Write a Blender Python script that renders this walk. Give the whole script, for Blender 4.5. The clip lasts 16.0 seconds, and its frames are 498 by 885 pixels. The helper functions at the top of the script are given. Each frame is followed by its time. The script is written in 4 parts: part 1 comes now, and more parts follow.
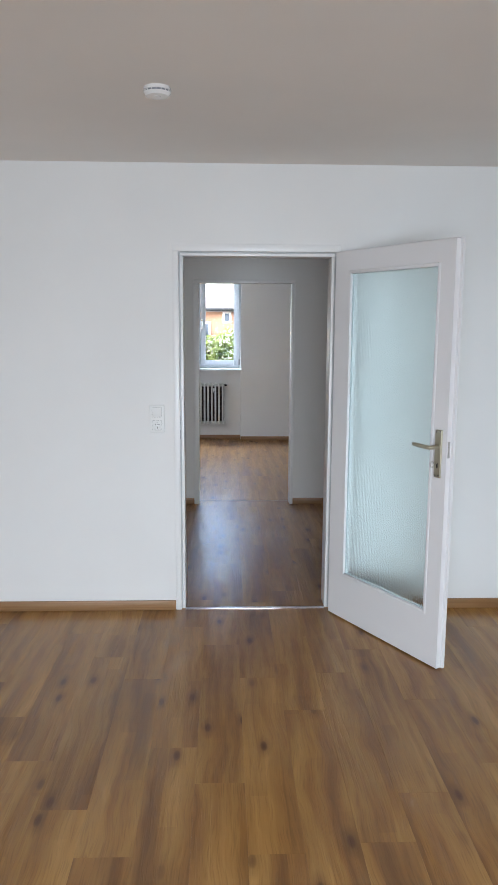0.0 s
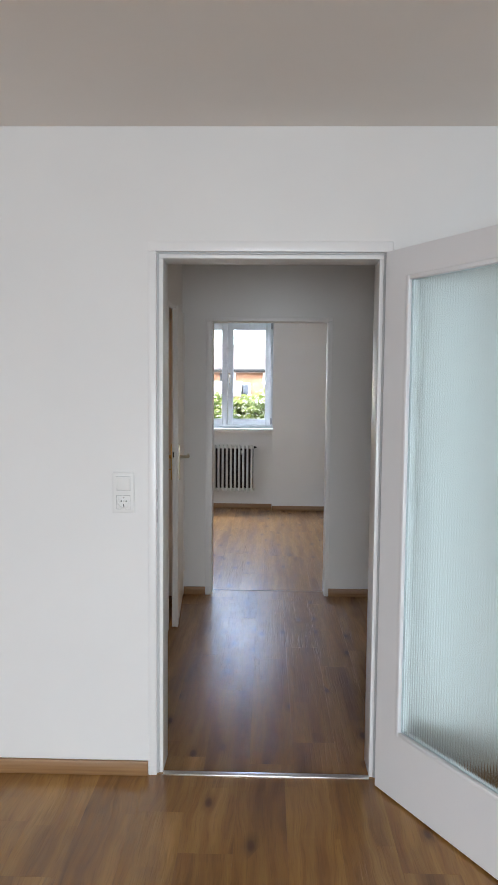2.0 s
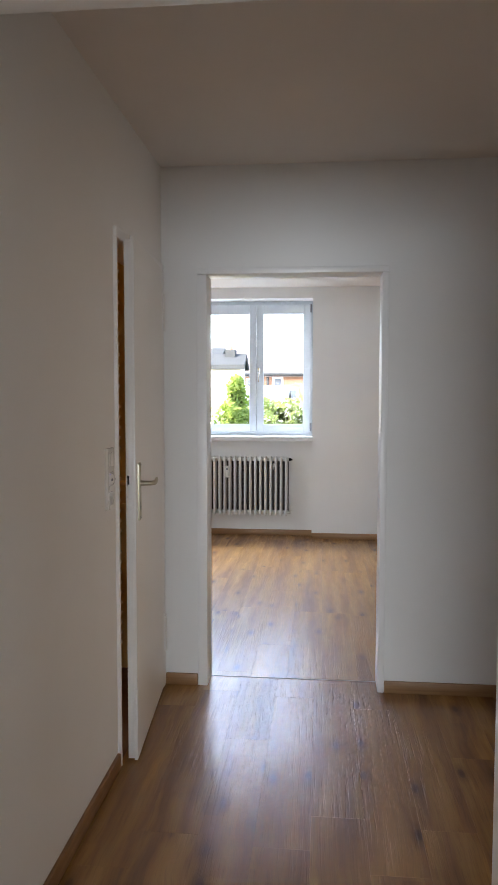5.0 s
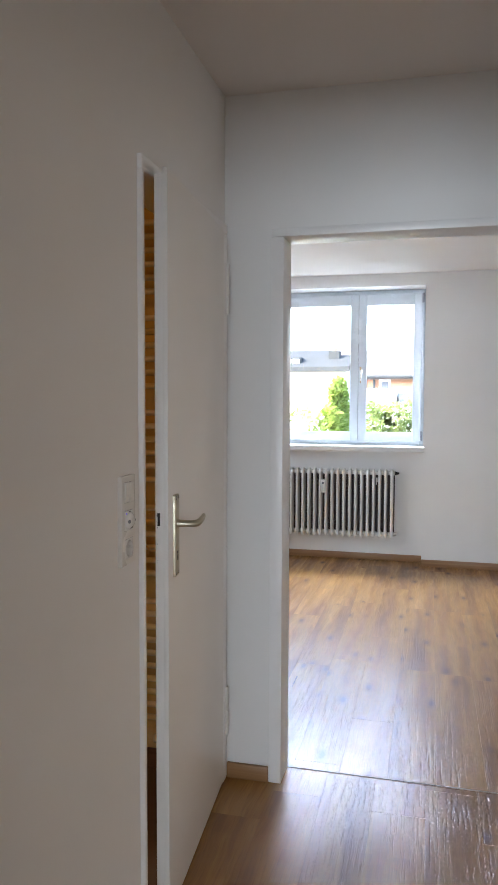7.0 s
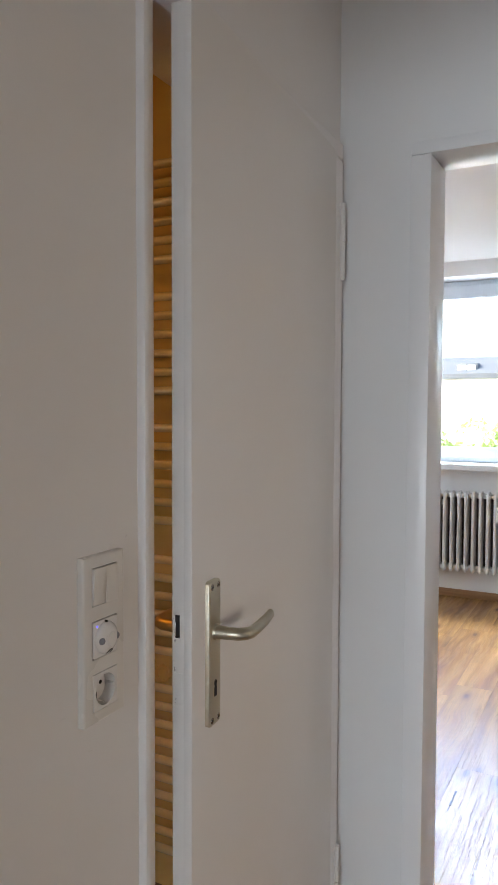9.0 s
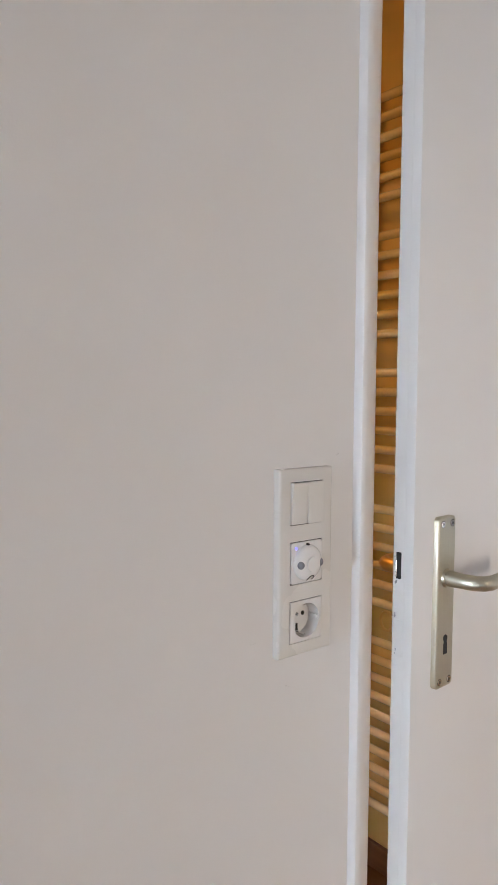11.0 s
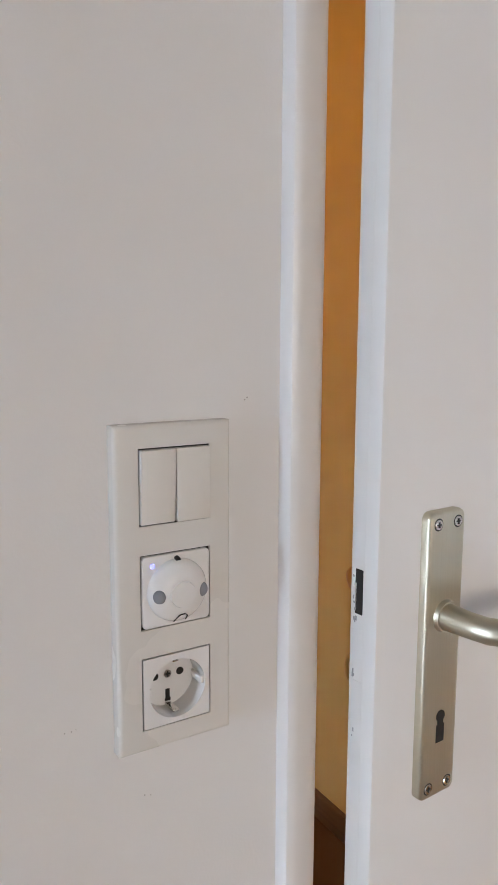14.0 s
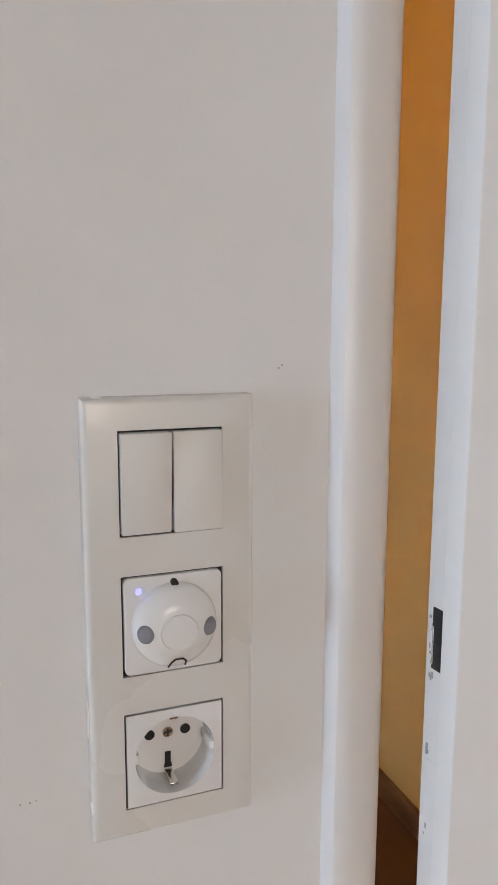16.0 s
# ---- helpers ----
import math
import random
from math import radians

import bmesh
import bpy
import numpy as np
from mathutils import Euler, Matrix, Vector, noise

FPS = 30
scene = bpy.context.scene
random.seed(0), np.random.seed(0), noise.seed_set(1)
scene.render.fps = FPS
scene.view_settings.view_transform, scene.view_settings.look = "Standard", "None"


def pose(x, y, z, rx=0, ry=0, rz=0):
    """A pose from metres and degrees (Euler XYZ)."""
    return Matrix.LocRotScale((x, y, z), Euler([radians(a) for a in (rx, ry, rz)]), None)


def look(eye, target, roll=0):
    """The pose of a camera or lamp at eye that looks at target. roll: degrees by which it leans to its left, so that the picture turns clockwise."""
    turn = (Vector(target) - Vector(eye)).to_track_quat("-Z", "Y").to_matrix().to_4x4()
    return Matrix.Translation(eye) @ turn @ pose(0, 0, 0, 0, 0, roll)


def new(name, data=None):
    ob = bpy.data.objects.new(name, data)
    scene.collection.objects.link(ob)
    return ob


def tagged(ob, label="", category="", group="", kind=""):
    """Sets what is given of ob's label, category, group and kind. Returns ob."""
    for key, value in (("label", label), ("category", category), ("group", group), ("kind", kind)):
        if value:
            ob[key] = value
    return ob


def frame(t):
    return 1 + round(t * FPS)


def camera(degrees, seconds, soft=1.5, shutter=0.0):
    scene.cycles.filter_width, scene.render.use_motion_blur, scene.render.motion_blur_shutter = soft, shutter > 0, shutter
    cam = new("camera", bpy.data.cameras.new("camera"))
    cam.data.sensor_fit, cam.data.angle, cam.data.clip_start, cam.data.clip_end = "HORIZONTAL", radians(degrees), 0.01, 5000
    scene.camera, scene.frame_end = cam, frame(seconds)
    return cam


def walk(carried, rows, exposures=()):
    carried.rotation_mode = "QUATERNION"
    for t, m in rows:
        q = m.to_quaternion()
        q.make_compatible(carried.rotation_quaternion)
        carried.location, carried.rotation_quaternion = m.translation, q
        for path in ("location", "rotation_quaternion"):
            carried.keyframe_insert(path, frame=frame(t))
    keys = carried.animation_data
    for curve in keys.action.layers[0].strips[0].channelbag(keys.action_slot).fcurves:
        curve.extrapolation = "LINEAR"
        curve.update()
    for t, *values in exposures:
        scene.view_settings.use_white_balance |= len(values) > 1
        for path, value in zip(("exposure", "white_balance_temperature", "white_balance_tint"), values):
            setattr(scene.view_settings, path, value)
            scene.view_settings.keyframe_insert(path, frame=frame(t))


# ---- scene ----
cam = camera(37.8, 16.0)
PATH = [
    (0, (-0.173, -3.969, 1.614), (-0.105, -1.996, 1.293), 0.3),
    (0.5, (-0.127, -3.68, 1.606), (0.062, -1.708, 1.333), 0.6),
    (1, (-0.115, -3.366, 1.582), (0.037, -1.383, 1.369), 0.7),
    (1.5, (-0.092, -3.045, 1.52), (-0.048, -1.053, 1.348), 0.6),
    (2, (-0.001, -2.704, 1.498), (-0.052, -0.71, 1.348), 0.5),
    (2.5, (0.04, -2.376, 1.472), (-0.078, -0.385, 1.333), 0.5),
    (3, (0.09, -2.065, 1.447), (-0.065, -0.076, 1.31), 0.4),
    (3.5, (0.128, -1.742, 1.438), (-0.044, 0.245, 1.301), 0.3),
    (3.7, (0.12, -1.619, 1.442), (-0.047, 0.369, 1.299), 0.2),
    (5.8, (0.152, -0.585, 1.386), (-0.116, 1.393, 1.263), 0.0),
    (6, (0.151, -0.501, 1.39), (-0.144, 1.473, 1.266), 0.0),
    (6.5, (0.155, -0.288, 1.405), (-0.221, 1.672, 1.281), 0.1),
    (7, (0.11, -0.061, 1.404), (-0.372, 1.876, 1.282), 0.2),
    (7.5, (0.064, 0.142, 1.404), (-0.528, 2.048, 1.281), 0.3),
    (8, (0.032, 0.38, 1.397), (-0.64, 2.26, 1.28), 0.9),
    (8.5, (0.051, 0.625, 1.419), (-0.745, 2.456, 1.305), 0.7),
    (9, (-0.001, 0.833, 1.407), (-0.92, 2.607, 1.308), 0.2),
    (9.5, (-0.008, 0.946, 1.372), (-1.119, 2.604, 1.24), 0.6),
    (10, (0.014, 0.98, 1.323), (-1.295, 2.486, 1.187), 0.5),
    (10.2, (0.017, 0.986, 1.318), (-1.362, 2.426, 1.167), 0.6),
    (12.3, (-0.029, 1.132, 1.287), (-1.725, 2.179, 1.126), -0.4),
    (12.5, (-0.066, 1.166, 1.304), (-1.754, 2.212, 1.072), -0.2),
    (13, (-0.12, 1.227, 1.293), (-1.808, 2.266, 1.02), -0.2),
    (13.5, (-0.153, 1.305, 1.27), (-1.843, 2.343, 1.014), -0.1),
    (14, (-0.181, 1.385, 1.268), (-1.877, 2.407, 0.984), 0.2),
    (14.5, (-0.213, 1.434, 1.232), (-1.934, 2.406, 0.922), 0.3),
    (15, (-0.27, 1.48, 1.212), (-2.027, 2.38, 0.89), 0.5),
    (15.5, (-0.305, 1.506, 1.217), (-2.107, 2.314, 0.902), 0.4),
    (16, (-0.274, 1.498, 1.245), (-2.124, 2.195, 0.938), 0.2),
]
EXPOSURE = [(0, 3.72, 6150, 9.2), (2, 3.7, 6450, 10.5), (3.5, 3.6, 6700, 11.5), (5.8, 4.35, 6250, 10), (7, 4.32, 6150, 9.5), (9, 4.42, 6150, 10), (10.2, 5.38, 5800, 9.5), (12.3, 5.38, 5650, 9.2), (14.5, 5.38, 5600, 9), (16, 5.38, 5600, 9)]
walk(cam, [(t, look(e, g, r)) for t, e, g, r in PATH], EXPOSURE)

# ---- light ----
SUN_EL, SUN_AZ = 34.0, 235.0          # degrees; azimuth clockwise from +y
world = bpy.data.worlds.new("sky")
scene.world = world
world.use_nodes = True
wn = world.node_tree.nodes
sky = wn.new("ShaderNodeTexSky")
sky.sky_type = 'NISHITA'
sky.sun_disc = False
sky.sun_elevation = radians(SUN_EL)
sky.sun_rotation = radians(SUN_AZ)
sky.dust_density = 3.0
world.node_tree.links.new(sky.outputs[0], wn["Background"].inputs[0])
wn["Background"].inputs[1].default_value = 0.10

sun = new("sun", bpy.data.lights.new("sun", 'SUN'))
sun.data.energy, sun.data.angle, sun.data.color = 0.65, radians(10), (1.0, 0.95, 0.88)
az, el = radians(SUN_AZ), radians(SUN_EL)
sun_from = Vector((math.sin(az) * math.cos(el), math.cos(az) * math.cos(el), math.sin(el)))
sun.matrix_world = look(sun_from * 60, (0, 0, 0))


def window_light(name, eye, target, width, height, power, colour, spread=180):
    """Rectangular area lamp, for window sky light and for added fill light."""
    lamp = new(name, bpy.data.lights.new(name, 'AREA'))
    lamp.data.shape, lamp.data.size, lamp.data.size_y = 'RECTANGLE', width, height
    lamp.data.energy, lamp.data.color, lamp.data.spread = power, colour, radians(spread)
    lamp.matrix_world = look(eye, target)
    return lamp


window_light("window_light_living", (-0.10, -6.1, 0.95), (-0.1, 0, -1.3), 2.5, 1.7, 10.3, (0.83, 0.92, 1.0), 110)
# added fill lamp in an invented opening of the unseen left wall
window_light("bedroom_fill_light", (-2.26, 4.3, 1.5), (0, 4.3, 1.2), 2.0, 1.3, 1.2, (0.76, 0.85, 1.0))
# added lamp outside, above the window and out of view; boosts its sky light
window_light("front_fill_light", (-0.75, 6.86, 2.62), (-0.7, 4.0, 0.5), 1.5, 0.5, 9.5, (0.80, 0.88, 1.0))
# added warm fill for the hall, from an assumed room on its right
window_light("side_fill_light", (3.36, 1.75, 1.45), (-0.6, 2.05, 0.9), 0.8, 1.3, 0.20, (1.0, 0.79, 0.59), 70)
bath_lamp = new("bathroom_lamp", bpy.data.lights.new("bathroom_lamp", 'AREA'))
bath_lamp.data.shape, bath_lamp.data.size = 'DISK', 0.35
bath_lamp.data.energy, bath_lamp.data.color = 0.17, (1.0, 0.43, 0.05)
bath_lamp.matrix_world = look((-1.75, 1.55, 2.36), (-1.75, 1.55, 0))


# ---- materials ----
def material(name, colour, rough=0.5, metal=0.0, spec=0.5):
    m = bpy.data.materials.new(name)
    m.use_nodes = True
    b = m.node_tree.nodes["Principled BSDF"]
    b.inputs["Base Color"].default_value = (*colour, 1)
    b.inputs["Roughness"].default_value = rough
    b.inputs["Metallic"].default_value = metal
    b.inputs["Specular IOR Level"].default_value = spec
    return m


class Nodes:
    """Short hand for a material's node tree."""

    def __init__(self, m):
        self.t = m.node_tree
        self.b = self.t.nodes["Principled BSDF"]

    def add(self, kind, **values):
        n = self.t.nodes.new(kind)
        for k, v in values.items():
            n.inputs[k.replace("_", " ")].default_value = v
        return n

    def link(self, a, b):
        self.t.links.new(a, b)

    def coords(self, scale=(1, 1, 1), which="Object"):
        c = self.add("ShaderNodeTexCoord")
        mp = self.add("ShaderNodeMapping", Scale=scale)
        self.link(c.outputs[which], mp.inputs[0])
        return mp.outputs[0]

    def noise(self, vec, scale, detail=3.0, rough=0.5):
        n = self.add("ShaderNodeTexNoise", Scale=scale, Detail=detail, Roughness=rough)
        self.link(vec, n.inputs["Vector"])
        return n.outputs["Fac"]

    def ramp(self, fac, stops):
        r = self.add("ShaderNodeValToRGB")
        e = r.color_ramp.elements
        while len(e) < len(stops):
            e.new(0.5)
        for el_, (p, c) in zip(e, stops):
            el_.position = p
            el_.color = (*c, 1) if len(c) == 3 else c
        self.link(fac, r.inputs[0])
        return r.outputs[0]

    def mix(self, fac, a, b, how='MIX'):
        m = self.t.nodes.new("ShaderNodeMix")
        m.data_type = 'RGBA'
        m.blend_type = how
        for sock, v in ((m.inputs[0], fac), (m.inputs[6], a), (m.inputs[7], b)):
            if isinstance(v, (int, float)):
                sock.default_value = v
            elif isinstance(v, tuple):
                sock.default_value = (*v, 1)
            else:
                self.link(v, sock)
        return m.outputs[2]

    def bump(self, fac, strength, distance=0.001, after=None):
        b = self.add("ShaderNodeBump", Strength=strength, Distance=distance)
        self.link(fac, b.inputs["Height"])
        if after:
            self.link(after, b.inputs["Normal"])
        self.link(b.outputs[0], self.b.inputs["Normal"])
        return b.outputs[0]


def painted_wall(name, colour, warm=0.02, strength=0.16):
    """Rolled emulsion on plaster: soft mottling and a fine roller texture."""
    m = material(name, colour, 0.75, spec=0.3)
    n = Nodes(m)
    v = n.coords()
    big = n.noise(v, 1.7, 4)
    c = n.mix(n.ramp(big, [(0.3, (0, 0, 0)), (0.7, (1, 1, 1))]), tuple(x * (1 - warm) for x in colour), tuple(min(1, x * (1 + warm)) for x in colour))
    n.link(c, n.b.inputs["Base Color"])
    lumps = n.bump(n.noise(v, 9, 3), 0.10, 0.004)
    n.bump(n.noise(v, 420, 2), strength, 0.0006, lumps)
    return m


def lacquer(name, colour, rough=0.32):
    """Brush-painted lacquer: glossy with faint waviness and dust."""
    m = material(name, colour, rough)
    n = Nodes(m)
    v = n.coords()
    n.link(n.ramp(n.noise(v, 5, 4), [(0.3, (rough - 0.02,) * 3), (0.75, (rough + 0.04,) * 3)]), n.b.inputs["Roughness"])
    w = n.bump(n.noise(v, 14, 2), 0.10, 0.003)
    n.bump(n.noise(v, 260, 2), 0.10, 0.0005, w)
    return m


def plank_material(name, dark, mid, light, rough=0.40):
    """Oak-look floor planks: tone by plank, long grain, pores, knots."""
    m = material(name, mid, rough)
    n = Nodes(m)
    info = n.add("ShaderNodeObjectInfo")
    c = n.add("ShaderNodeTexCoord")
    off = n.add("ShaderNodeVectorMath")
    off.operation = 'MULTIPLY_ADD'
    comb = n.add("ShaderNodeCombineXYZ")
    for k in range(3):
        n.link(info.outputs["Random"], comb.inputs[k])
    n.link(comb.outputs[0], off.inputs[0])
    off.inputs[1].default_value = (17.0, 43.0, 5.0)
    n.link(c.outputs["Object"], off.inputs[2])
    vec = off.outputs[0]

    def stretched(sx, sy):
        mp = n.add("ShaderNodeMapping", Scale=(sx, sy, 1))
        n.link(vec, mp.inputs[0])
        return mp.outputs[0]

    # broad soft figure, wavy along the plank
    wob = n.add("ShaderNodeTexNoise", Scale=1.0, Detail=2.0)
    n.link(stretched(3.0, 2.2), wob.inputs["Vector"])
    bent = n.add("ShaderNodeVectorMath")
    bent.operation = 'MULTIPLY_ADD'
    n.link(wob.outputs["Color"], bent.inputs[0])
    bent.inputs[1].default_value = (0.09, 0.0, 0.0)
    n.link(vec, bent.inputs[2])
    straight, vec = vec, bent.outputs[0]
    bands = n.noise(stretched(12, 0.9), 1.0, 4, 0.52)
    streak = n.noise(stretched(30, 1.6), 1.0, 4, 0.55)
    pores = n.noise(stretched(230, 9), 1.0, 2, 0.5)
    base = n.ramp(bands, [(0.31, dark), (0.5, mid), (0.69, light)])
    base = n.mix(n.ramp(streak, [(0.30, (0.34,) * 3), (0.46, (0,) * 3)]), base, tuple(x * 0.75 for x in dark))
    vec = straight
    # printed strips: short staves of slightly different tone
    turn = n.add("ShaderNodeMapping", Rotation=(0, 0, math.pi / 2))
    n.link(vec, turn.inputs[0])
    stave = n.add("ShaderNodeTexBrick", Scale=1.0, Mortar_Size=0.0, Brick_Width=0.62, Row_Height=0.0593, Color1=(0.89, 0.88, 0.87, 1), Color2=(1.10, 1.10, 1.09, 1))
    n.link(turn.outputs[0], stave.inputs["Vector"])
    base = n.mix(1.0, base, stave.outputs["Color"], 'MULTIPLY')
    tone = n.ramp(info.outputs["Random"], [(0.0, (0.95, 0.94, 0.93)), (0.35, (0.98, 0.98, 0.97)), (0.7, (1.02, 1.02, 1.01)), (1.0, (1.05, 1.05, 1.04))])
    base = n.mix(1.0, base, tone, 'MULTIPLY')
    # knots: small, dark, nearly round, in a halo of darker grain
    vor = n.add("ShaderNodeTexVoronoi", Scale=1.0)
    vor.voronoi_dimensions = '2D'
    n.link(stretched(7.9, 3.1), vor.inputs["Vector"])
    keep = n.add("ShaderNodeSeparateColor")
    n.link(vor.outputs["Color"], keep.inputs[0])
    few = n.ramp(keep.outputs[0], [(0.60, (0, 0, 0)), (0.72, (1, 1, 1))])
    core = n.ramp(vor.outputs["Distance"], [(0.03, (0.96,) * 3), (0.075, (0.82,) * 3), (0.115, (0.42,) * 3), (0.27, (0, 0, 0))])
    knot = n.mix(1.0, core, few, 'MULTIPLY')
    base = n.mix(knot, base, (dark[0] * 0.42, dark[1] * 0.32, dark[2] * 0.22))
    base = n.mix(n.ramp(pores, [(0.33, (0.25,) * 3), (0.48, (0, 0, 0))]), base, tuple(x * 0.5 for x in dark))
    n.b.inputs["Specular IOR Level"].default_value = 0.2
    n.b.inputs["Coat Weight"].default_value = 0.9
    n.b.inputs["Coat Roughness"].default_value = 0.25
    n.link(base, n.b.inputs["Base Color"])
    n.link(n.ramp(streak, [(0.3, (rough + 0.2,) * 3), (0.7, (rough + 0.05,) * 3)]), n.b.inputs["Roughness"])
    n.link(n.ramp(n.noise(stretched(60, 7), 1.0, 5, 0.7), [(0.38, (0.42,) * 3), (0.54, (1.0,) * 3)]), n.b.inputs["Coat Weight"])
    # embossed grain: sharp shallow grooves that break the sheen
    groove = n.ramp(n.noise(stretched(85, 3.2), 1.0, 4, 0.62), [(0.40, (0,) * 3), (0.50, (1,) * 3)])
    patch = n.ramp(n.noise(stretched(5, 1.6), 1.0, 2, 0.5), [(0.40, (0.15,) * 3), (0.62, (1,) * 3)])
    relief = n.mix(patch, (1.0, 1.0, 1.0), groove)
    g = n.bump(streak, 0.25, 0.0014)
    emboss = n.bump(relief, 0.7, 0.0008, g)
    fine = n.bump(pores, 0.3, 0.0005, emboss)
    n.link(fine, n.b.inputs["Coat Normal"])
    return m


def strip_wood(name, a, b, axis):
    """Oak skirting foil with grain along the strip."""
    m = material(name, a, 0.42)
    n = Nodes(m)
    sc = [70, 70, 70]
    sc[axis] = 1.6
    v = n.coords(tuple(sc))
    f = n.noise(v, 1.0, 5, 0.6)
    n.link(n.ramp(f, [(0.3, a), (0.7, b)]), n.b.inputs["Base Color"])
    n.bump(f, 0.15, 0.0006)
    return m


def metal_brushed(name, colour, rough, axis=2):
    m = material(name, colour, rough, 1.0)
    n = Nodes(m)
    sc = [900, 900, 900]
    sc[axis] = 9
    f = n.noise(n.coords(tuple(sc)), 1.0, 2)
    n.link(n.ramp(f, [(0.3, (rough - 0.06,) * 3), (0.7, (rough + 0.1,) * 3)]), n.b.inputs["Roughness"])
    n.bump(f, 0.06, 0.0003)
    return m


def clear_glass(name, rough=0.0, tint=(1, 1, 1), ior=1.45):
    m = material(name, tint, rough)
    b = m.node_tree.nodes["Principled BSDF"]
    b.inputs["Transmission Weight"].default_value = 1.0
    b.inputs["IOR"].default_value = ior
    return m


WALL = painted_wall("wall_paint", (0.80, 0.79, 0.775))
CEIL = painted_wall("ceiling_paint", (0.80, 0.75, 0.705))
# the lamp's warm glow is partly put into this wall colour
BATH = painted_wall("bathroom_warm_lit_paint", (0.70, 0.51, 0.22))
LACQ = lacquer("white_lacquer", (0.80, 0.785, 0.79), 0.38)
FRAME = lacquer("frame_lacquer", (0.82, 0.81, 0.80), 0.34)
LEAFP = lacquer("leaf_lacquer", (0.78, 0.76, 0.73), 0.34)
# white plastic; its backlit, bluish shade is put into the colour
PVC = lacquer("backlit_plastic", (0.62, 0.67, 0.72), 0.25)
RADI = lacquer("radiator_enamel", (0.70, 0.69, 0.67), 0.3)
# white enamel, tinted yellow for the warm bathroom light
TOWEL = lacquer("towel_radiator_warm_lit_enamel", (0.78, 0.68, 0.45), 0.22)
PLASTIC = lacquer("ivory_plastic", (0.735, 0.715, 0.67), 0.26)
ROCKER = lacquer("rocker_plastic", (0.735, 0.715, 0.67), 0.48)
WHITEP = lacquer("white_plastic", (0.80, 0.79, 0.77), 0.18)
WHITE_MATT = lacquer("white_matt_plastic", (0.77, 0.76, 0.74), 0.42)
DARK = material("dark_gap", (0.012, 0.011, 0.010), 0.7)
DIM = material("grey_lens", (0.25, 0.26, 0.29), 0.25)
LED = material("blue_led", (0.1, 0.1, 1.0), 0.4)
LED.node_tree.nodes["Principled BSDF"].inputs["Emission Color"].default_value = (0.22, 0.2, 1.0, 1)
LED.node_tree.nodes["Principled BSDF"].inputs["Emission Strength"].default_value = 0.07
NICKEL = metal_brushed("brushed_nickel", (0.53, 0.495, 0.385), 0.40)
CHROME = metal_brushed("bright_steel", (0.75, 0.74, 0.72), 0.2)
STEEL = metal_brushed("threshold_steel", (0.80, 0.78, 0.74), 0.25, 0)
BRASS = metal_brushed("old_brass", (0.72, 0.50, 0.22), 0.35)
PANE = clear_glass("window_glass", ior=1.15)
RIBBED = clear_glass("ribbed_glass", 0.17, (0.76, 0.855, 0.855))
SKX = strip_wood("oak_skirting_x", (0.225, 0.112, 0.043), (0.33, 0.182, 0.08), 0)
SKY_ = strip_wood("oak_skirting_y", (0.225, 0.112, 0.043), (0.33, 0.182, 0.08), 1)
BSK = strip_wood("brown_skirting", (0.10, 0.045, 0.022), (0.16, 0.075, 0.035), 0)
OAK = plank_material("oak_planks", (0.19, 0.080, 0.017), (0.305, 0.147, 0.034), (0.43, 0.230, 0.062))
SUB = painted_wall("joint_shadow", (0.13, 0.06, 0.022), 0.1)
SEAL = material("floor_joint_seal", (0.36, 0.29, 0.21), 0.5)
BATHFLOOR = painted_wall("bathroom_floor", (0.10, 0.05, 0.025))
STONE = painted_wall("sill_stone", (0.72, 0.72, 0.71), 0.05)


# ---- building helpers ----
def box(bm, lo, hi, bevel=0.0, segments=2):
    lo, hi = Vector(lo), Vector(hi)
    r = bmesh.ops.create_cube(bm, size=1.0)
    bmesh.ops.transform(bm, verts=r["verts"], matrix=Matrix.Translation((lo + hi) / 2) @ Matrix.Diagonal((*(hi - lo), 1)))
    if bevel:
        es = list({e for v in r["verts"] for e in v.link_edges})
        bmesh.ops.bevel(bm, geom=es, offset=bevel, segments=segments, affect='EDGES', profile=0.5)
    return bm


def boxes(*lohi, bevel=0.0):
    bm = bmesh.new()
    for lo, hi in lohi:
        box(bm, lo, hi, bevel)
    return bm


def cyl(bm, a, b, r0, r1=None, seg=20, caps=True):
    a, b = Vector(a), Vector(b)
    d = b - a
    bmesh.ops.create_cone(bm, cap_ends=caps, segments=seg, radius1=r0, radius2=r0 if r1 is None else r1, depth=d.length,
                          matrix=Matrix.Translation((a + b) / 2) @ d.to_track_quat('Z', 'Y').to_matrix().to_4x4())
    return bm


def tube(bm, pts, radii, seg=14):
    """A closed tube through pts; radii: (across, up) at each point."""
    rings = []
    pts = [Vector(p) for p in pts]
    for i, p in enumerate(pts):
        d = (pts[min(i + 1, len(pts) - 1)] - pts[max(i - 1, 0)]).normalized()
        side = d.cross(Vector((0, 0, 1)) if abs(d.z) < 0.9 else Vector((0, 1, 0))).normalized()
        up = side.cross(d)
        ra, rb = radii[i]
        rings.append([bm.verts.new(p + side * ra * math.cos(k * math.tau / seg) + up * rb * math.sin(k * math.tau / seg)) for k in range(seg)])
    for r, q in zip(rings, rings[1:]):
        for k in range(seg):
            bm.faces.new((r[k], r[(k + 1) % seg], q[(k + 1) % seg], q[k]))
    bm.faces.new(rings[0][::-1])
    bm.faces.new(rings[-1])
    bmesh.ops.recalc_face_normals(bm, faces=bm.faces)
    return bm


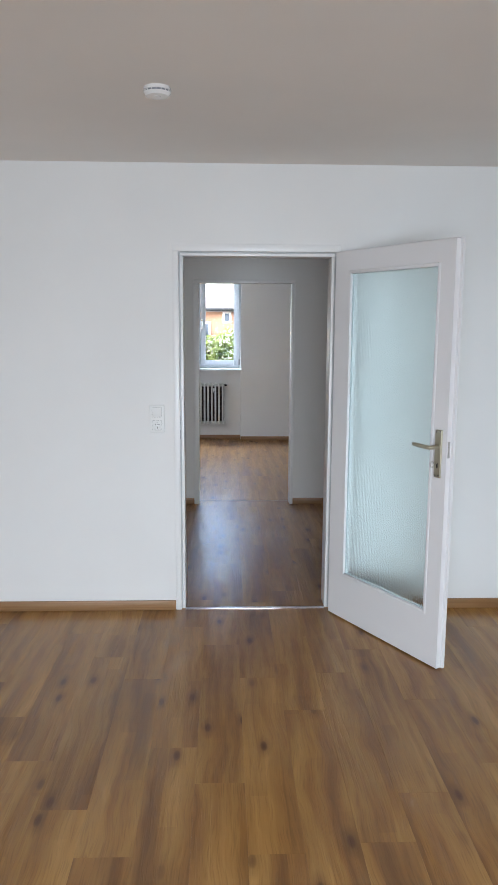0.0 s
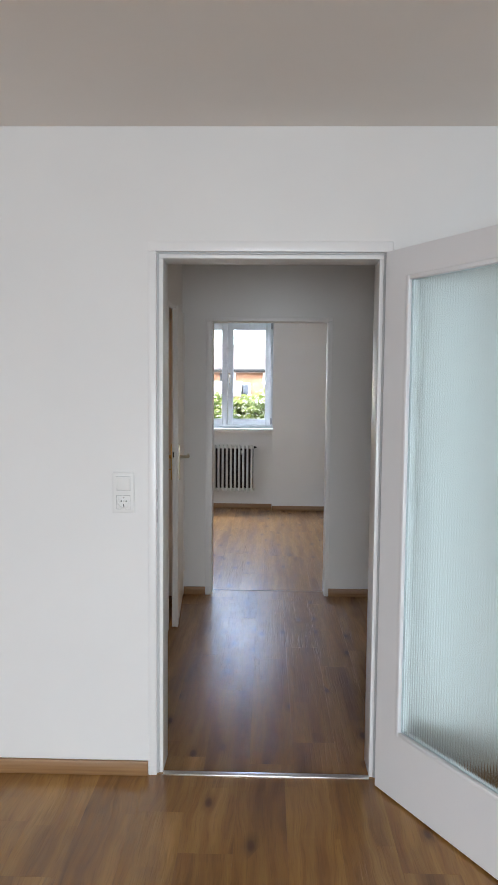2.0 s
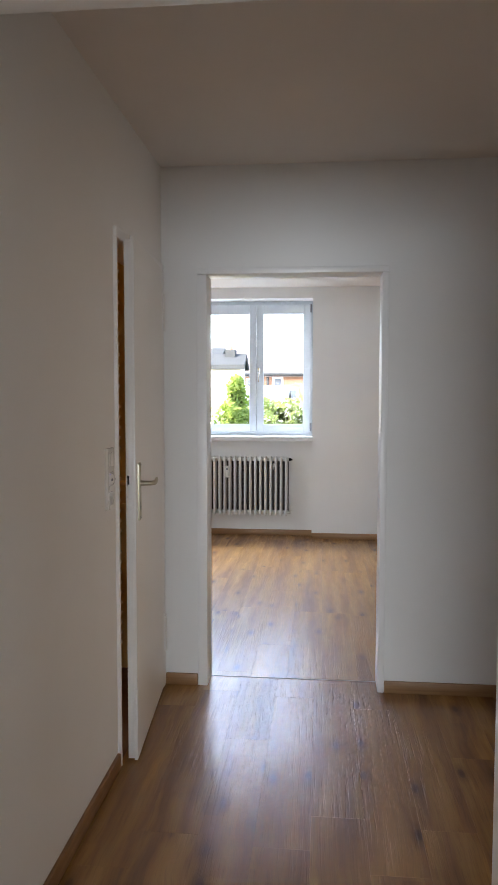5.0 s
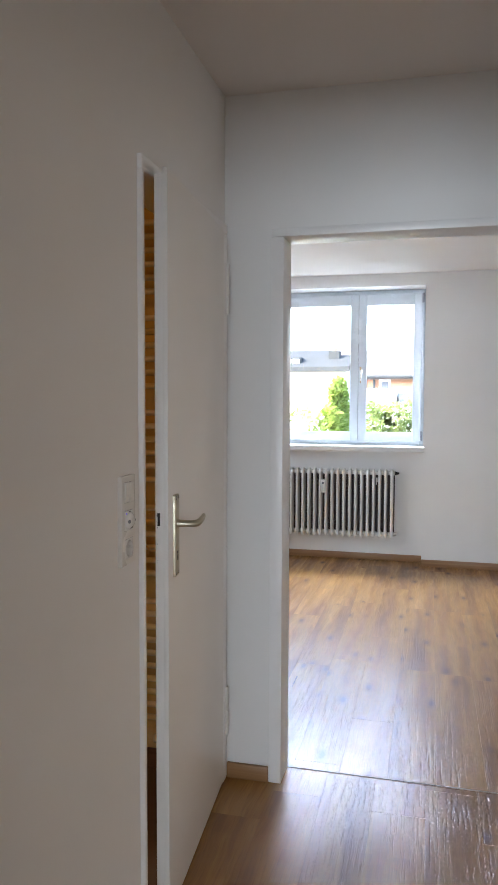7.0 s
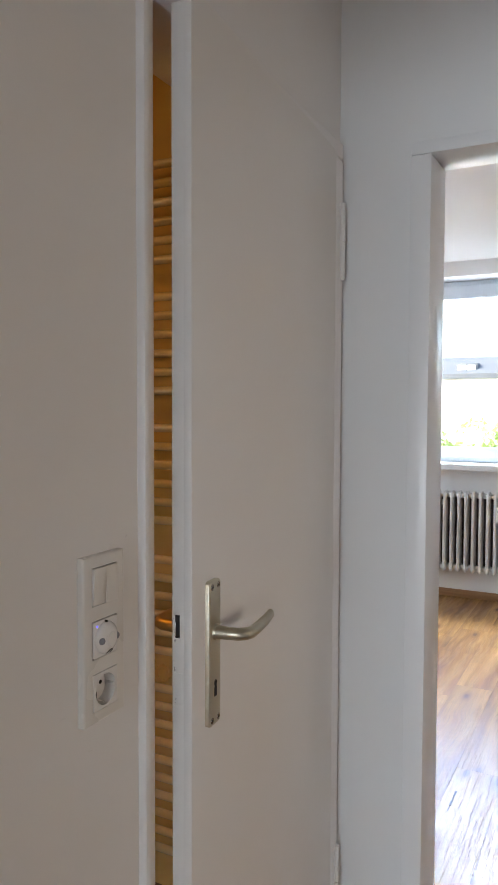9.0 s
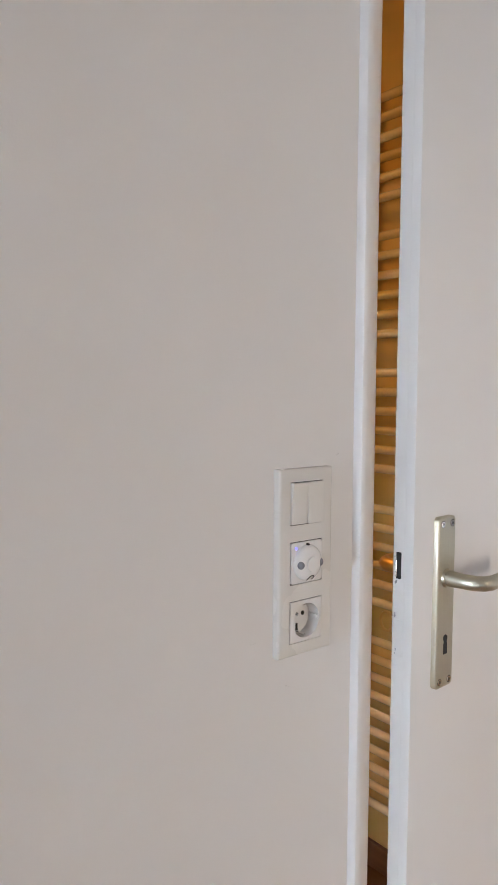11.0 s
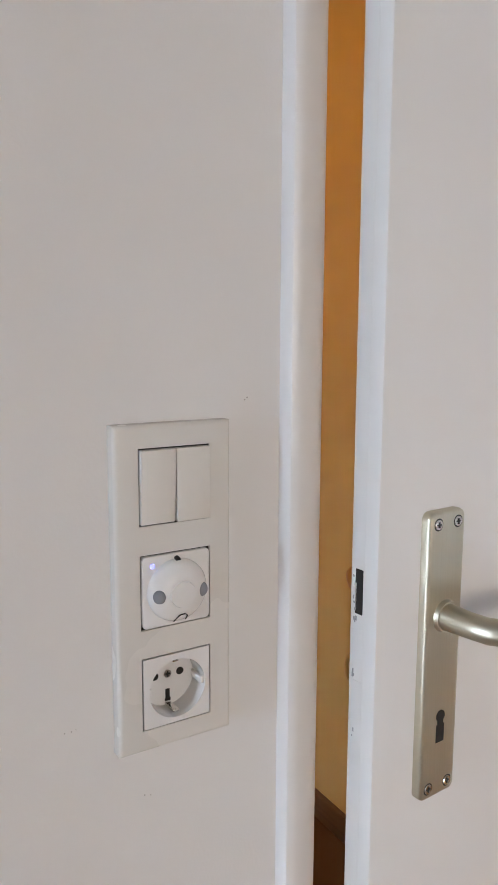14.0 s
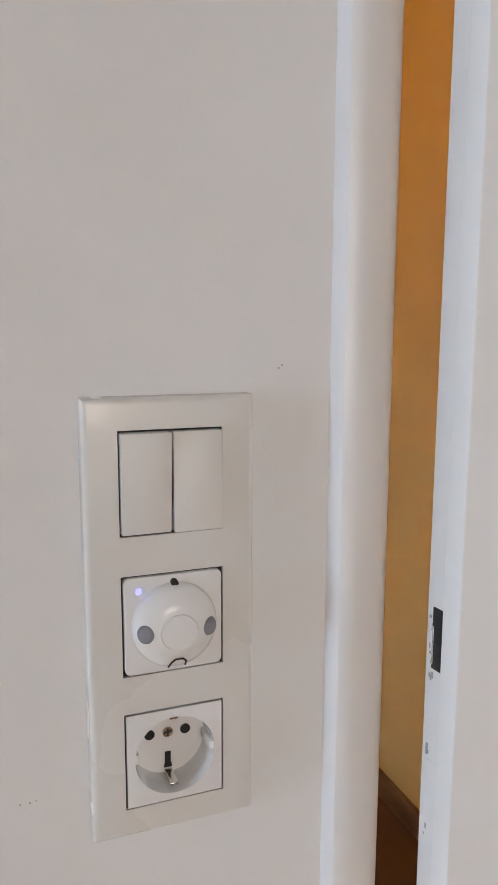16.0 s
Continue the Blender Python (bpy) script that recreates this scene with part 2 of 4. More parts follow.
def mesh_of(name, bm, mat, smooth=True):
    me = bpy.data.meshes.new(name)
    bm.normal_update()
    bm.to_mesh(me)
    bm.free()
    me.materials.append(mat)
    if smooth:
        me.shade_smooth()
        me.set_sharp_from_angle(angle=radians(32))
    return me


def part(name, bm, mat, parent, label="", at=None):
    """Links a bmesh as one mesh object under a thing or a part."""
    ob = new(name, mesh_of(name, bm, mat))
    ob.parent = parent
    if at is not None:
        ob.matrix_basis = at
    return tagged(ob, label)


def thing(name, bm, mat, label, category, group="", kind="", at=None):
    ob = new(name, mesh_of(name, bm, mat))
    if at is not None:
        ob.matrix_basis = at
    return tagged(ob, label, category, group, kind)


def empty(name, label, category, group="", at=None, kind=""):
    ob = new(name)
    ob.empty_display_size = 0.05
    if at is not None:
        ob.matrix_basis = at
    return tagged(ob, label, category, group, kind)


def structure(name, bm, mat, label, category):
    return thing(name, bm, mat, label, category, kind="structure")


def wall_panel(axis, face, back, a0, a1, z0, z1, opening=None):
    """Wall slab along x ('x') or y ('y') with one opening (b0, b1, zb, zt)."""
    def bx(p0, p1, q0, q1):
        lo, hi = min(face, back), max(face, back)
        return ((p0, lo, q0), (p1, hi, q1)) if axis == 'x' else ((lo, p0, q0), (hi, p1, q1))
    if not opening:
        return boxes(bx(a0, a1, z0, z1))
    b0, b1, zb, zt = opening
    parts = [bx(a0, b0, z0, z1), bx(b1, a1, z0, z1), bx(b0, b1, zt, z1)]
    if zb > z0:
        parts.append(bx(b0, b1, z0, zb))
    return boxes(*parts)


def pierced_wall_y(x0, x1, ys, zs, holes):
    """Wall slab along y in one piece, on a grid; holes: the grid's open cells (column, row)."""
    bm = bmesh.new()
    v = {(s, i, j): bm.verts.new((x, y, z)) for s, x in ((0, x0), (1, x1)) for i, y in enumerate(ys) for j, z in enumerate(zs)}
    solid = {(i, j) for i in range(len(ys) - 1) for j in range(len(zs) - 1)} - set(holes)
    for i, j in solid:
        ring = ((i, j), (i + 1, j), (i + 1, j + 1), (i, j + 1))
        for s in (0, 1):
            bm.faces.new([v[(s, *k)] for k in ring])
        for k, (di, dj) in enumerate(((0, -1), (1, 0), (0, 1), (-1, 0))):
            if (i + di, j + dj) not in solid:
                a, b = ring[k], ring[(k + 1) % 4]
                bm.faces.new((v[(0, *a)], v[(0, *b)], v[(1, *b)], v[(1, *a)]))
    bmesh.ops.delete(bm, geom=[w for w in bm.verts if not w.link_faces], context='VERTS')
    bmesh.ops.recalc_face_normals(bm, faces=bm.faces)
    return bm


# ---- rooms: walls, ceilings ----
TOP = 2.62
H_LIV, H_HALL, H_BED = 2.44, 2.463, 2.44
XL, XR = -2.7, 1.47                      # living room
YB = -6.2
WX, WB = -0.612, -0.735                  # hall's bathroom wall: faces
Y1, Y2 = 0.0, 0.147                      # wall between living room and hall
Y3, Y4 = 2.472, 2.597                    # wall between hall and bedroom
PIER, NICHE, OUT = 6.15, 6.30, 6.52      # bedroom's outer wall

structure("wall_living_hall", wall_panel('x', Y1, Y2, XL - 0.12, 2.0, 0, TOP, (-0.446, 0.450, 0, 2.030)), WALL, "white painted wall with a doorway and steel frame", "wall")
structure("wall_living_right", boxes(((XR, YB, 0), (XR + 0.12, Y1, TOP))), WALL, "plain white painted wall of the living room", "wall")
structure("wall_living_left", boxes(((XL - 0.12, YB, 0), (XL, Y1, TOP))), WALL, "plain white painted wall of the living room", "wall")
structure("wall_living_back", wall_panel('x', YB, YB + 0.14, XL - 0.12, XR + 0.12, 0, TOP, (-1.4, 1.2, 0.02, 2.05)), WALL, "white wall with a wide window opening", "wall")
bm = pierced_wall_y(WB, WX, (Y2, 1.5605, 1.6045, 1.672, 2.458, Y3), (0, 1.013, 1.057, 2.015, TOP), {(1, 1), (3, 0), (3, 1), (3, 2)})
structure("wall_hall_left", bm, WALL, "white painted wall beside the bathroom door", "wall")
# this wall's doorway is assumed, to let the side fill through
structure("wall_hall_right", wall_panel('y', 1.6, 1.72, Y2, Y3, 0, TOP, (0.95, 2.15, 0, 2.0)), WALL, "plain white painted wall of the hall", "wall")
structure("wall_hall_bedroom", wall_panel('x', Y3, Y4, WB, 2.0, 0, TOP, (-0.441, 0.446, 0, 1.994)), WALL, "white painted wall with an open doorway", "wall")
# unseen room, made up to enclose the hall's fill lamp
structure("wall_side_room", boxes(((1.72, 0.147, 0), (3.5, 0.20, TOP)), ((1.72, 2.40, 0), (3.5, Y3, TOP)), ((3.38, 0.20, 0), (3.5, 2.40, 0.845)), ((3.38, 0.20, 2.15), (3.5, 2.40, TOP)), ((3.38, 2.18, 0.85), (3.5, 2.40, 2.145))), WALL, "plain white walls of an unseen side room added round a fill lamp", "wall")
structure("ceiling_side_room", boxes(((1.72, 0.20, H_HALL), (3.38, 2.40, TOP))), CEIL, "flat white ceiling of the added side room", "ceiling")
structure("floor_side_room", boxes(((1.6005, 0.20, -0.12), (3.38, 2.40, -0.0005))), SUB, "plain brown floor of the added side room", "floor")
# light blockers added outside the three unseen openings
for lo, hi in (((-1.55, YB - 0.06, 0.0), (1.35, YB - 0.005, 2.3)), ((-2.46, 3.1, 0.7), (-2.405, 5.5, 2.3)), ((3.505, 0.1, 0.7), (3.56, 2.4, 2.3))):
    structure("shutter", boxes((lo, hi)), WALL, "unseen board added outside to keep sky and sun out of the opening", "shutter")
# the opening is made up, only to hold the bedroom's fill lamp
structure("wall_bedroom_left", wall_panel('y', -2.4, -2.28, 2.64, OUT, 0, TOP, (3.3, 5.3, 0.85, 2.15)), WALL, "plain white painted bedroom wall", "wall")
structure("wall_bedroom_right", boxes(((1.75, Y4, 0), (1.87, OUT, TOP))), WALL, "plain white painted bedroom wall", "wall")
NX0, NX1 = -1.56, 0.058
bm = boxes(((NX1, PIER, 0), (1.75, OUT, TOP)), ((-2.28, PIER, 0), (NX0, OUT, TOP)),
           ((NX0, PIER, 2.337), (NX1, OUT, TOP)), ((NX0, NICHE, 0), (NX1, OUT, 0.957)))
structure("wall_bedroom_window", bm, WALL, "white outer wall with a window niche over a radiator", "wall")
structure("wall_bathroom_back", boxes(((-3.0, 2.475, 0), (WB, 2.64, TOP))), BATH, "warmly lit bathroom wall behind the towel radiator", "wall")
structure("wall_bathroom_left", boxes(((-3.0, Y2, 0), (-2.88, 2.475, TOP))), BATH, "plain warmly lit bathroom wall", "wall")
structure("ceiling_living", boxes(((XL, YB + 0.14, H_LIV), (XR, Y1, TOP))), CEIL, "flat matt white plaster ceiling", "ceiling")
structure("ceiling_hall", boxes(((WX, Y2, H_HALL), (1.6, Y3, TOP))), CEIL, "flat matt white hall ceiling", "ceiling")
structure("ceiling_bedroom", boxes(((-2.28, Y4, H_BED), (1.75, PIER, TOP))), CEIL, "flat matt white bedroom ceiling", "ceiling")
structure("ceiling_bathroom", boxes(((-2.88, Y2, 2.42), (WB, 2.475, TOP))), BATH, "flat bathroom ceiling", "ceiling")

# skirting
SK_H, SK_T = 0.057, 0.014


def skirting_x(name, x0, x1, y, side):
    lo, hi = sorted((y, y + side * SK_T))
    bm = boxes(((x0, lo, 0), (x1, hi, SK_H)), bevel=0.003)
    structure(name, bm, SKX, "oak-coloured skirting board along a white wall", "baseboard")


def skirting_y(name, y0, y1, x, side):
    lo, hi = sorted((x, x + side * SK_T))
    structure(name, boxes(((lo, y0, 0), (hi, y1, SK_H)), bevel=0.003), SKY_, "oak-coloured skirting board along a white wall", "baseboard")


skirting_x("baseboard", XL, -0.449, Y1, -1)
skirting_x("baseboard", 0.452, XR, Y1, -1)
skirting_y("baseboard", YB + 0.14, Y1 - SK_T, XR, -1)
skirting_y("baseboard", Y2, 1.660, WX, 1)
skirting_x("baseboard", WX + SK_T, -0.443, Y3, -1)
skirting_x("baseboard", 0.448, 1.6, Y3, -1)
skirting_x("baseboard", NX1, 1.75, PIER, -1)
skirting_x("baseboard", NX0, NX1 - 0.001, NICHE, -1)
structure("baseboard_bathroom", boxes(((-2.88, 2.461, 0), (WB, 2.475, 0.07)), bevel=0.002), BSK, "dark brown bathroom skirting", "baseboard")


# ---- door frames (folded steel, painted) ----
def steel_frame_x(name, x0, x1, z1, ya, yb, rebate, lip_l, lip_r, lip_t, label):
    """Frame in a wall along x: liner with stepped rebate on the side -y. x0..x1 and z1: clear opening."""
    bm = bmesh.new()
    p = 0.005                                   # proud of the plaster
    # casing on the near side, two steps: outer flat and the rebate's floor
    for s, edge, lip in ((-1, x0, lip_l), (1, x1, lip_r)):
        a, b = sorted((edge + s * rebate, edge + s * lip))
        box(bm, (a, ya - p, 0), (b, yb + p, z1 + rebate), 0.0025)
        a, b = sorted((edge, edge + s * (rebate - 0.0006)))
        box(bm, (a, ya + 0.016, 0), (b, yb + p - 0.001, z1), 0.002)
    box(bm, (x0 - lip_l, ya - p, z1 + rebate + 0.0004), (x1 + lip_r, yb + p, z1 + lip_t), 0.0025)
    box(bm, (x0 - rebate, ya + 0.016, z1 + 0.0004), (x1 + rebate, yb + p - 0.001, z1 + rebate), 0.002)
    return structure(name, bm, FRAME, label, "door frame")


frame_1 = steel_frame_x("door_frame_1", -0.394, 0.404, 1.972, Y1, Y2, 0.022, 0.053, 0.045, 0.060, "white painted steel door frame with stepped rebate")
bm = boxes(((-0.4185, 0.003, 1.068), (-0.4145, 0.014, 1.114)), ((-0.4185, 0.003, 0.987), (-0.4145, 0.014, 1.037)))
part("strike_slot", bm, DARK, frame_1, "dark strike slots in the rebate")
part("rebate_seal", boxes(((-0.4155, 0.006, 0.004), (-0.408, 0.0155, 1.986)), ((0.418, 0.006, 0.004), (0.4255, 0.0155, 1.986)), ((-0.4155, 0.006, 1.9865), (0.4255, 0.0155, 1.9935)), bevel=0.001),
     material("grey_seal", (0.52, 0.52, 0.53), 0.6), frame_1, "grey sealing strip in the rebate")

bm = bmesh.new()
for a, b in ((-0.441, -0.395), (0.417, 0.446)):
    box(bm, (a, Y3 - 0.010, 0), (b, Y4 + 0.006, 1.9655), 0.003)
box(bm, (-0.441, Y3 - 0.010, 1.966), (0.446, Y4 + 0.006, 1.994), 0.003)
structure("door_frame_2", bm, FRAME, "white painted steel frame of the open bedroom doorway", "door frame")

bm = bmesh.new()
profile = ((WB - 0.006, 1.670), (WX, 1.670), (WX + 0.009, 1.6704), (WX + 0.0122, 1.672), (WX + 0.0136, 1.6755), (WX + 0.0132, 1.681), (WX + 0.0112, 1.689),
           (WX + 0.0085, 1.697), (WX + 0.0055, 1.703), (WX + 0.0015, 1.706), (WX - 0.004, 1.7068), (WB - 0.006, 1.7068))
low = [bm.verts.new((x, y, 0)) for x, y in profile]
high = [bm.verts.new((x, y, 1.9755)) for x, y in profile]
for k in range(len(profile)):
    j = (k + 1) % len(profile)
    bm.faces.new((low[k], low[j], high[j], high[k]))
bm.faces.new(low[::-1])
bm.faces.new(high)
bmesh.ops.recalc_face_normals(bm, faces=bm.faces)
box(bm, (WB - 0.006, 2.412, 0), (WX + 0.014, 2.458, 1.9755), 0.006, 4)
box(bm, (WB - 0.006, 1.670, 1.976), (WX + 0.014, 2.458, 2.015), 0.006, 4)
structure("door_frame_3", bm, FRAME, "white painted steel frame of the bathroom door", "door frame")

structure("threshold", boxes(((-0.393, -0.004, 0.0), (0.403, 0.024, 0.006)), bevel=0.002), STEEL, "thin shiny steel threshold strip", "threshold")
structure("threshold_bedroom", boxes(((-0.395, 2.588, 0.0), (0.417, 2.593, 0.0022))), SEAL, "thin pale floor joint in the doorway", "threshold")


# ---- door furniture ----
def rounded_plate(bm, w, h, d, r, soft=0.002, seg=5):
    """Upright plate in the xz plane, front towards +y, from y=0 to d."""
    vs = []
    for cx, cz, a0 in ((w / 2 - r, h / 2 - r, 0), (-w / 2 + r, h / 2 - r, 90), (-w / 2 + r, -h / 2 + r, 180), (w / 2 - r, -h / 2 + r, 270)):
        for k in range(seg + 1):
            a = radians(a0 + 90 * k / seg)
            vs.append(bm.verts.new((cx + r * math.cos(a), 0, cz + r * math.sin(a))))
    f = bm.faces.new(vs)
    out = bmesh.ops.extrude_face_region(bm, geom=[f])
    top = [v for v in out["geom"] if isinstance(v, bmesh.types.BMVert)]
    bmesh.ops.translate(bm, verts=top, vec=(0, d, 0))
    bmesh.ops.recalc_face_normals(bm, faces=bm.faces)
    if soft:
        es = [e for e in bm.edges if all(v in set(top) for v in e.verts)]
        bmesh.ops.bevel(bm, geom=es, offset=soft, segments=3, affect='EDGES', profile=0.5)
    return bm


def screw(bm, x, y, z, r):
    cyl(bm, (x, y, z), (x, y + 0.0008, z), r, r * 0.92, 14)
    return bm


def lever_set(parent, at, key, mats=(NICKEL, CHROME), screws=True):
    """Long plate with lever. at: pose in the leaf; +y out of the leaf, lever towards -x."""
    hs = new("handle_set")
    hs.parent = parent
    hs.matrix_basis = at
    plate = part("long_plate", rounded_plate(bmesh.new(), 0.0385, 0.221, 0.008, 0.006, 0.0030), mats[0], hs, "brushed nickel long plate")
    path = [(0, 0.007, 0), (0, 0.03, 0), (-0.002, 0.045, 0), (-0.009, 0.055, 0), (-0.02, 0.059, 0.0), (-0.045, 0.059, 0.001), (-0.08, 0.057, 0.002), (-0.112, 0.053, 0.003), (-0.116, 0.0525, 0.003)]
    rad = [(0.0105, 0.0105), (0.0095, 0.0095), (0.0095, 0.0095), (0.0088, 0.0095), (0.0078, 0.0095), (0.007, 0.0095), (0.0066, 0.0092), (0.006, 0.0085), (0.0035, 0.005)]
    bm = tube(bmesh.new(), [(x, y, z + 0.032) for x, y, z in path], rad)
    cyl(bm, (0, 0.0075, 0.032), (0, 0.0115, 0.032), 0.0125, 0.0115, 24)
    part("lever", bm, mats[0], hs)
    if screws:
        for x, z in ((-0.0105, 0.1015), (0.0105, 0.1015), (-0.0105, -0.1015), (0.0105, -0.1015)):
            part("screw_rim", cyl(bmesh.new(), (x, 0.0076, z), (x, 0.0081, z), 0.0047, seg=16), DARK, hs, "dark rim round a screw")
            part("screw", screw(bmesh.new(), x, 0.0078, z, 0.0040), mats[1], hs, "cross-head screw")
            b2 = boxes(((x - 0.0021, 0.0085, z - 0.0005), (x + 0.0021, 0.0089, z + 0.0005)), ((x - 0.0005, 0.0085, z - 0.0021), (x + 0.0005, 0.0091, z + 0.0021)))
            part("screw_slot", b2, DARK, hs)
    b3 = bmesh.new()
    cyl(b3, (0, 0.0072, -0.046), (0, 0.0084, -0.046), 0.0047, seg=18)
    box(b3, (-0.0030, 0.0072, -0.054), (0.0030, 0.00855, -0.046))
    box(b3, (-0.0042, 0.0072, -0.0665), (0.0042, 0.0085, -0.0525))
    part("keyhole", b3, DARK, hs, "dark keyhole")
    if key:
        b4 = bmesh.new()
        out = 0.004 if key is BRASS else 0.0
        cyl(b4, (0, 0.006, -0.046), (0, 0.03 + out, -0.046), 0.0028, seg=10)
        ring = [(0.0105 * math.cos(a), 0.04 + out + 0.011 * math.sin(a)) for a in [k * math.tau / 16 for k in range(17)]]
        for (x0, y0), (x1, y1) in zip(ring, ring[1:]):
            cyl(b4, (0, y0, -0.046 + x0 * 1.25), (0, y1, -0.046 + x1 * 1.25), 0.0022, seg=8)
        part("key", b4, key, hs, "small key left in the lock")
    return hs


# ---- glazed living room door, wide open ----
u = Vector((0.424, -0.741, 0)).normalized()
nrm = Vector((-u.y, u.x, 0))
o = Vector((0.445, -0.022, 0)) - nrm * 0.040
LEAF_A = Matrix(((u.x, nrm.x, 0, o.x), (u.y, nrm.y, 0, o.y), (0, 0, 1, 0), (0, 0, 0, 1)))
door_1 = empty("door_1", "white lacquered door with ribbed glass, standing wide open", "door", at=LEAF_A, kind="structure")
S0, S1, G0, G1, GZ0, GZ1 = 0.013, 0.842, 0.122, 0.757, 0.250, 1.890
Z0, Z1 = 0.008, 1.985
bm = boxes(((S0, 0, Z0), (G0, 0.0265, Z1)), ((G1, 0, Z0), (S1, 0.0265, Z1)), ((G0, 0, Z0), (G1, 0.0265, GZ0)), ((G0, 0, GZ1), (G1, 0.0265, Z1)))
bmesh.ops.remove_doubles(bm, verts=bm.verts, dist=1e-5)
part("leaf_body", bm, LACQ, door_1)
bm = boxes(((0, 0.0268, Z0), (G0, 0.040, Z1 + 0.008)), ((G1, 0.0268, Z0), (0.855, 0.040, Z1 + 0.008)), ((G0, 0.0268, Z0), (G1, 0.040, GZ0)), ((G0, 0.0268, GZ1), (G1, 0.040, Z1 + 0.008)))
part("rebate_lip", bm, LACQ, door_1)
# glazing beads: sloped strips round the opening
bw = 0.017
for k, (a0, a1, b0, b1) in enumerate(((G0, G0 + bw, GZ0, GZ1), (G1 - bw, G1, GZ0, GZ1), (G0 + bw, G1 - bw, GZ0, GZ0 + bw), (G0 + bw, G1 - bw, GZ1 - bw, GZ1))):
    bm = boxes(((a0, -0.003, b0), (a1, 0.014, b1)), bevel=0.0045)
    part("glazing_bead", bm, LACQ, door_1)
    bm = boxes(((a0, 0.022, b0), (a1, 0.036, b1)), bevel=0.003)
    part("glazing_bead", bm, LACQ, door_1)
# ribbed pane
bm = bmesh.new()
ribs = 52
w0, w1 = G0 + 0.006, G1 - 0.006
prof = []
for k in range(ribs * 6 + 1):
    t = k / 6.0
    prof.append((w0 + (w1 - w0) * k / (ribs * 6), 0.0150 - 0.0010 * math.cos(math.tau * t)))
lo_ = [bm.verts.new((x, y, GZ0 + 0.006)) for x, y in prof]
hi_ = [bm.verts.new((x, y, GZ1 - 0.006)) for x, y in prof]
lo2 = [bm.verts.new((x, 0.0205, GZ0 + 0.006)) for x, y in prof]
hi2 = [bm.verts.new((x, 0.0205, GZ1 - 0.006)) for x, y in prof]
for k in range(len(prof) - 1):
    bm.faces.new((lo_[k], lo_[k + 1], hi_[k + 1], hi_[k]))
    bm.faces.new((lo2[k + 1], lo2[k], hi2[k], hi2[k + 1]))
    bm.faces.new((lo_[k + 1], lo_[k], lo2[k], lo2[k + 1]))
    bm.faces.new((hi_[k], hi_[k + 1], hi2[k + 1], hi2[k]))
bm.faces.new((lo_[0], hi_[0], hi2[0], lo2[0]))
bm.faces.new((lo_[-1], lo2[-1], hi2[-1], hi_[-1]))
bmesh.ops.recalc_face_normals(bm, faces=bm.faces)
pane = part("ribbed_pane", bm, RIBBED, door_1, "vertically ribbed frosted glass pane")
pane.visible_shadow = False
lever_set(door_1, Matrix.Translation((0.795, 0.0, 1.035)) @ Matrix.Rotation(math.pi, 4, 'Z') @ Matrix.Diagonal((-1, 1, 1, 1)), CHROME)
lever_set(door_1, Matrix.Translation((0.795, 0.040, 1.035)), None)
bm = boxes(((S1 - 0.0005, 0.0065, 1.02), (S1 + 0.0012, 0.020, 1.095)))
part("latch_plate", bm, CHROME, door_1, "small steel latch plate in the edge")
bm = boxes(((S1 - 0.0005, 0.0065, 0.955), (S1 + 0.0012, 0.020, 1.005)))
part("bolt_plate", bm, LACQ, door_1)
for z in (0.25, 1.75):
    bm = cyl(bmesh.new(), (-0.002, 0.046, z - 0.045), (-0.002, 0.046, z + 0.045), 0.0075, seg=16)
    part("hinge", bm, LACQ, door_1)

# ---- bathroom door, ajar ----
hc, lc = Vector((-0.601, 2.441, 0)), Vector((-0.5458, 1.7162, 0))
u2 = (lc - hc).normalized()
n2 = Vector((-u2.y, u2.x, 0))
LEAF_C = Matrix(((u2.x, n2.x, 0, hc.x), (u2.y, n2.y, 0, hc.y), (0, 0, 1, 0), (0, 0, 0, 1)))
door_2 = empty("door_2", "smooth off-white bathroom door standing ajar", "door", at=LEAF_C, kind="structure")
LW = (lc - hc).length
bm = boxes(((0.012, -0.039, 0.009), (LW - 0.0035, -0.0133, 1.974)), bevel=0.0012)
part("leaf_body", bm, LEAFP, door_2)
bm = boxes(((0, -0.0130, 0.009), (LW + 0.009, 0, 1.987)), bevel=0.0015)
part("rebate_lip", bm, LEAFP, door_2)
ex = LW - 0.0035
lever_set(door_2, Matrix.Translation((LW - 0.053, 0.0, 1.036)), None)
lever_set(door_2, Matrix.Translation((LW - 0.053, -0.039, 1.036)) @ Matrix.Diagonal((1, -1, 1, 1)), BRASS, (BRASS, BRASS), False)
part("latch_opening", boxes(((ex - 0.001, -0.0338, 1.068), (ex + 0.0005, -0.0262, 1.102)), bevel=0.0003), DARK, door_2, "dark latch opening with scratched edges")
part("latch_bolt", boxes(((ex - 0.001, -0.0341, 1.070), (ex + 0.0009, -0.0322, 1.092)), bevel=0.0012), CHROME, door_2, "worn steel latch")
bm = boxes(((ex - 0.0008, -0.0350, 0.968), (ex + 0.00035, -0.0225, 1.016)), bevel=0.0003)
part("bolt_cover", bm, LEAFP, door_2)
random.seed(4)
bm = bmesh.new()
for k in range(14):
    z = random.choice((0.97, 1.015, 1.06, 1.07, 1.085, 1.1)) + random.random() * 0.012
    y = -0.0365 + random.random() * 0.0035
    h = 0.001 + random.random() * 0.007
    box(bm, (ex - 0.0003, y, z), (ex + 0.0004, y + 0.0006 + random.random() * 0.0008, z + h * 0.5))
part("paint_chip", bm, material("chipped_paint", (0.38, 0.37, 0.36), 0.7), door_2, "small dark chips in the paint")
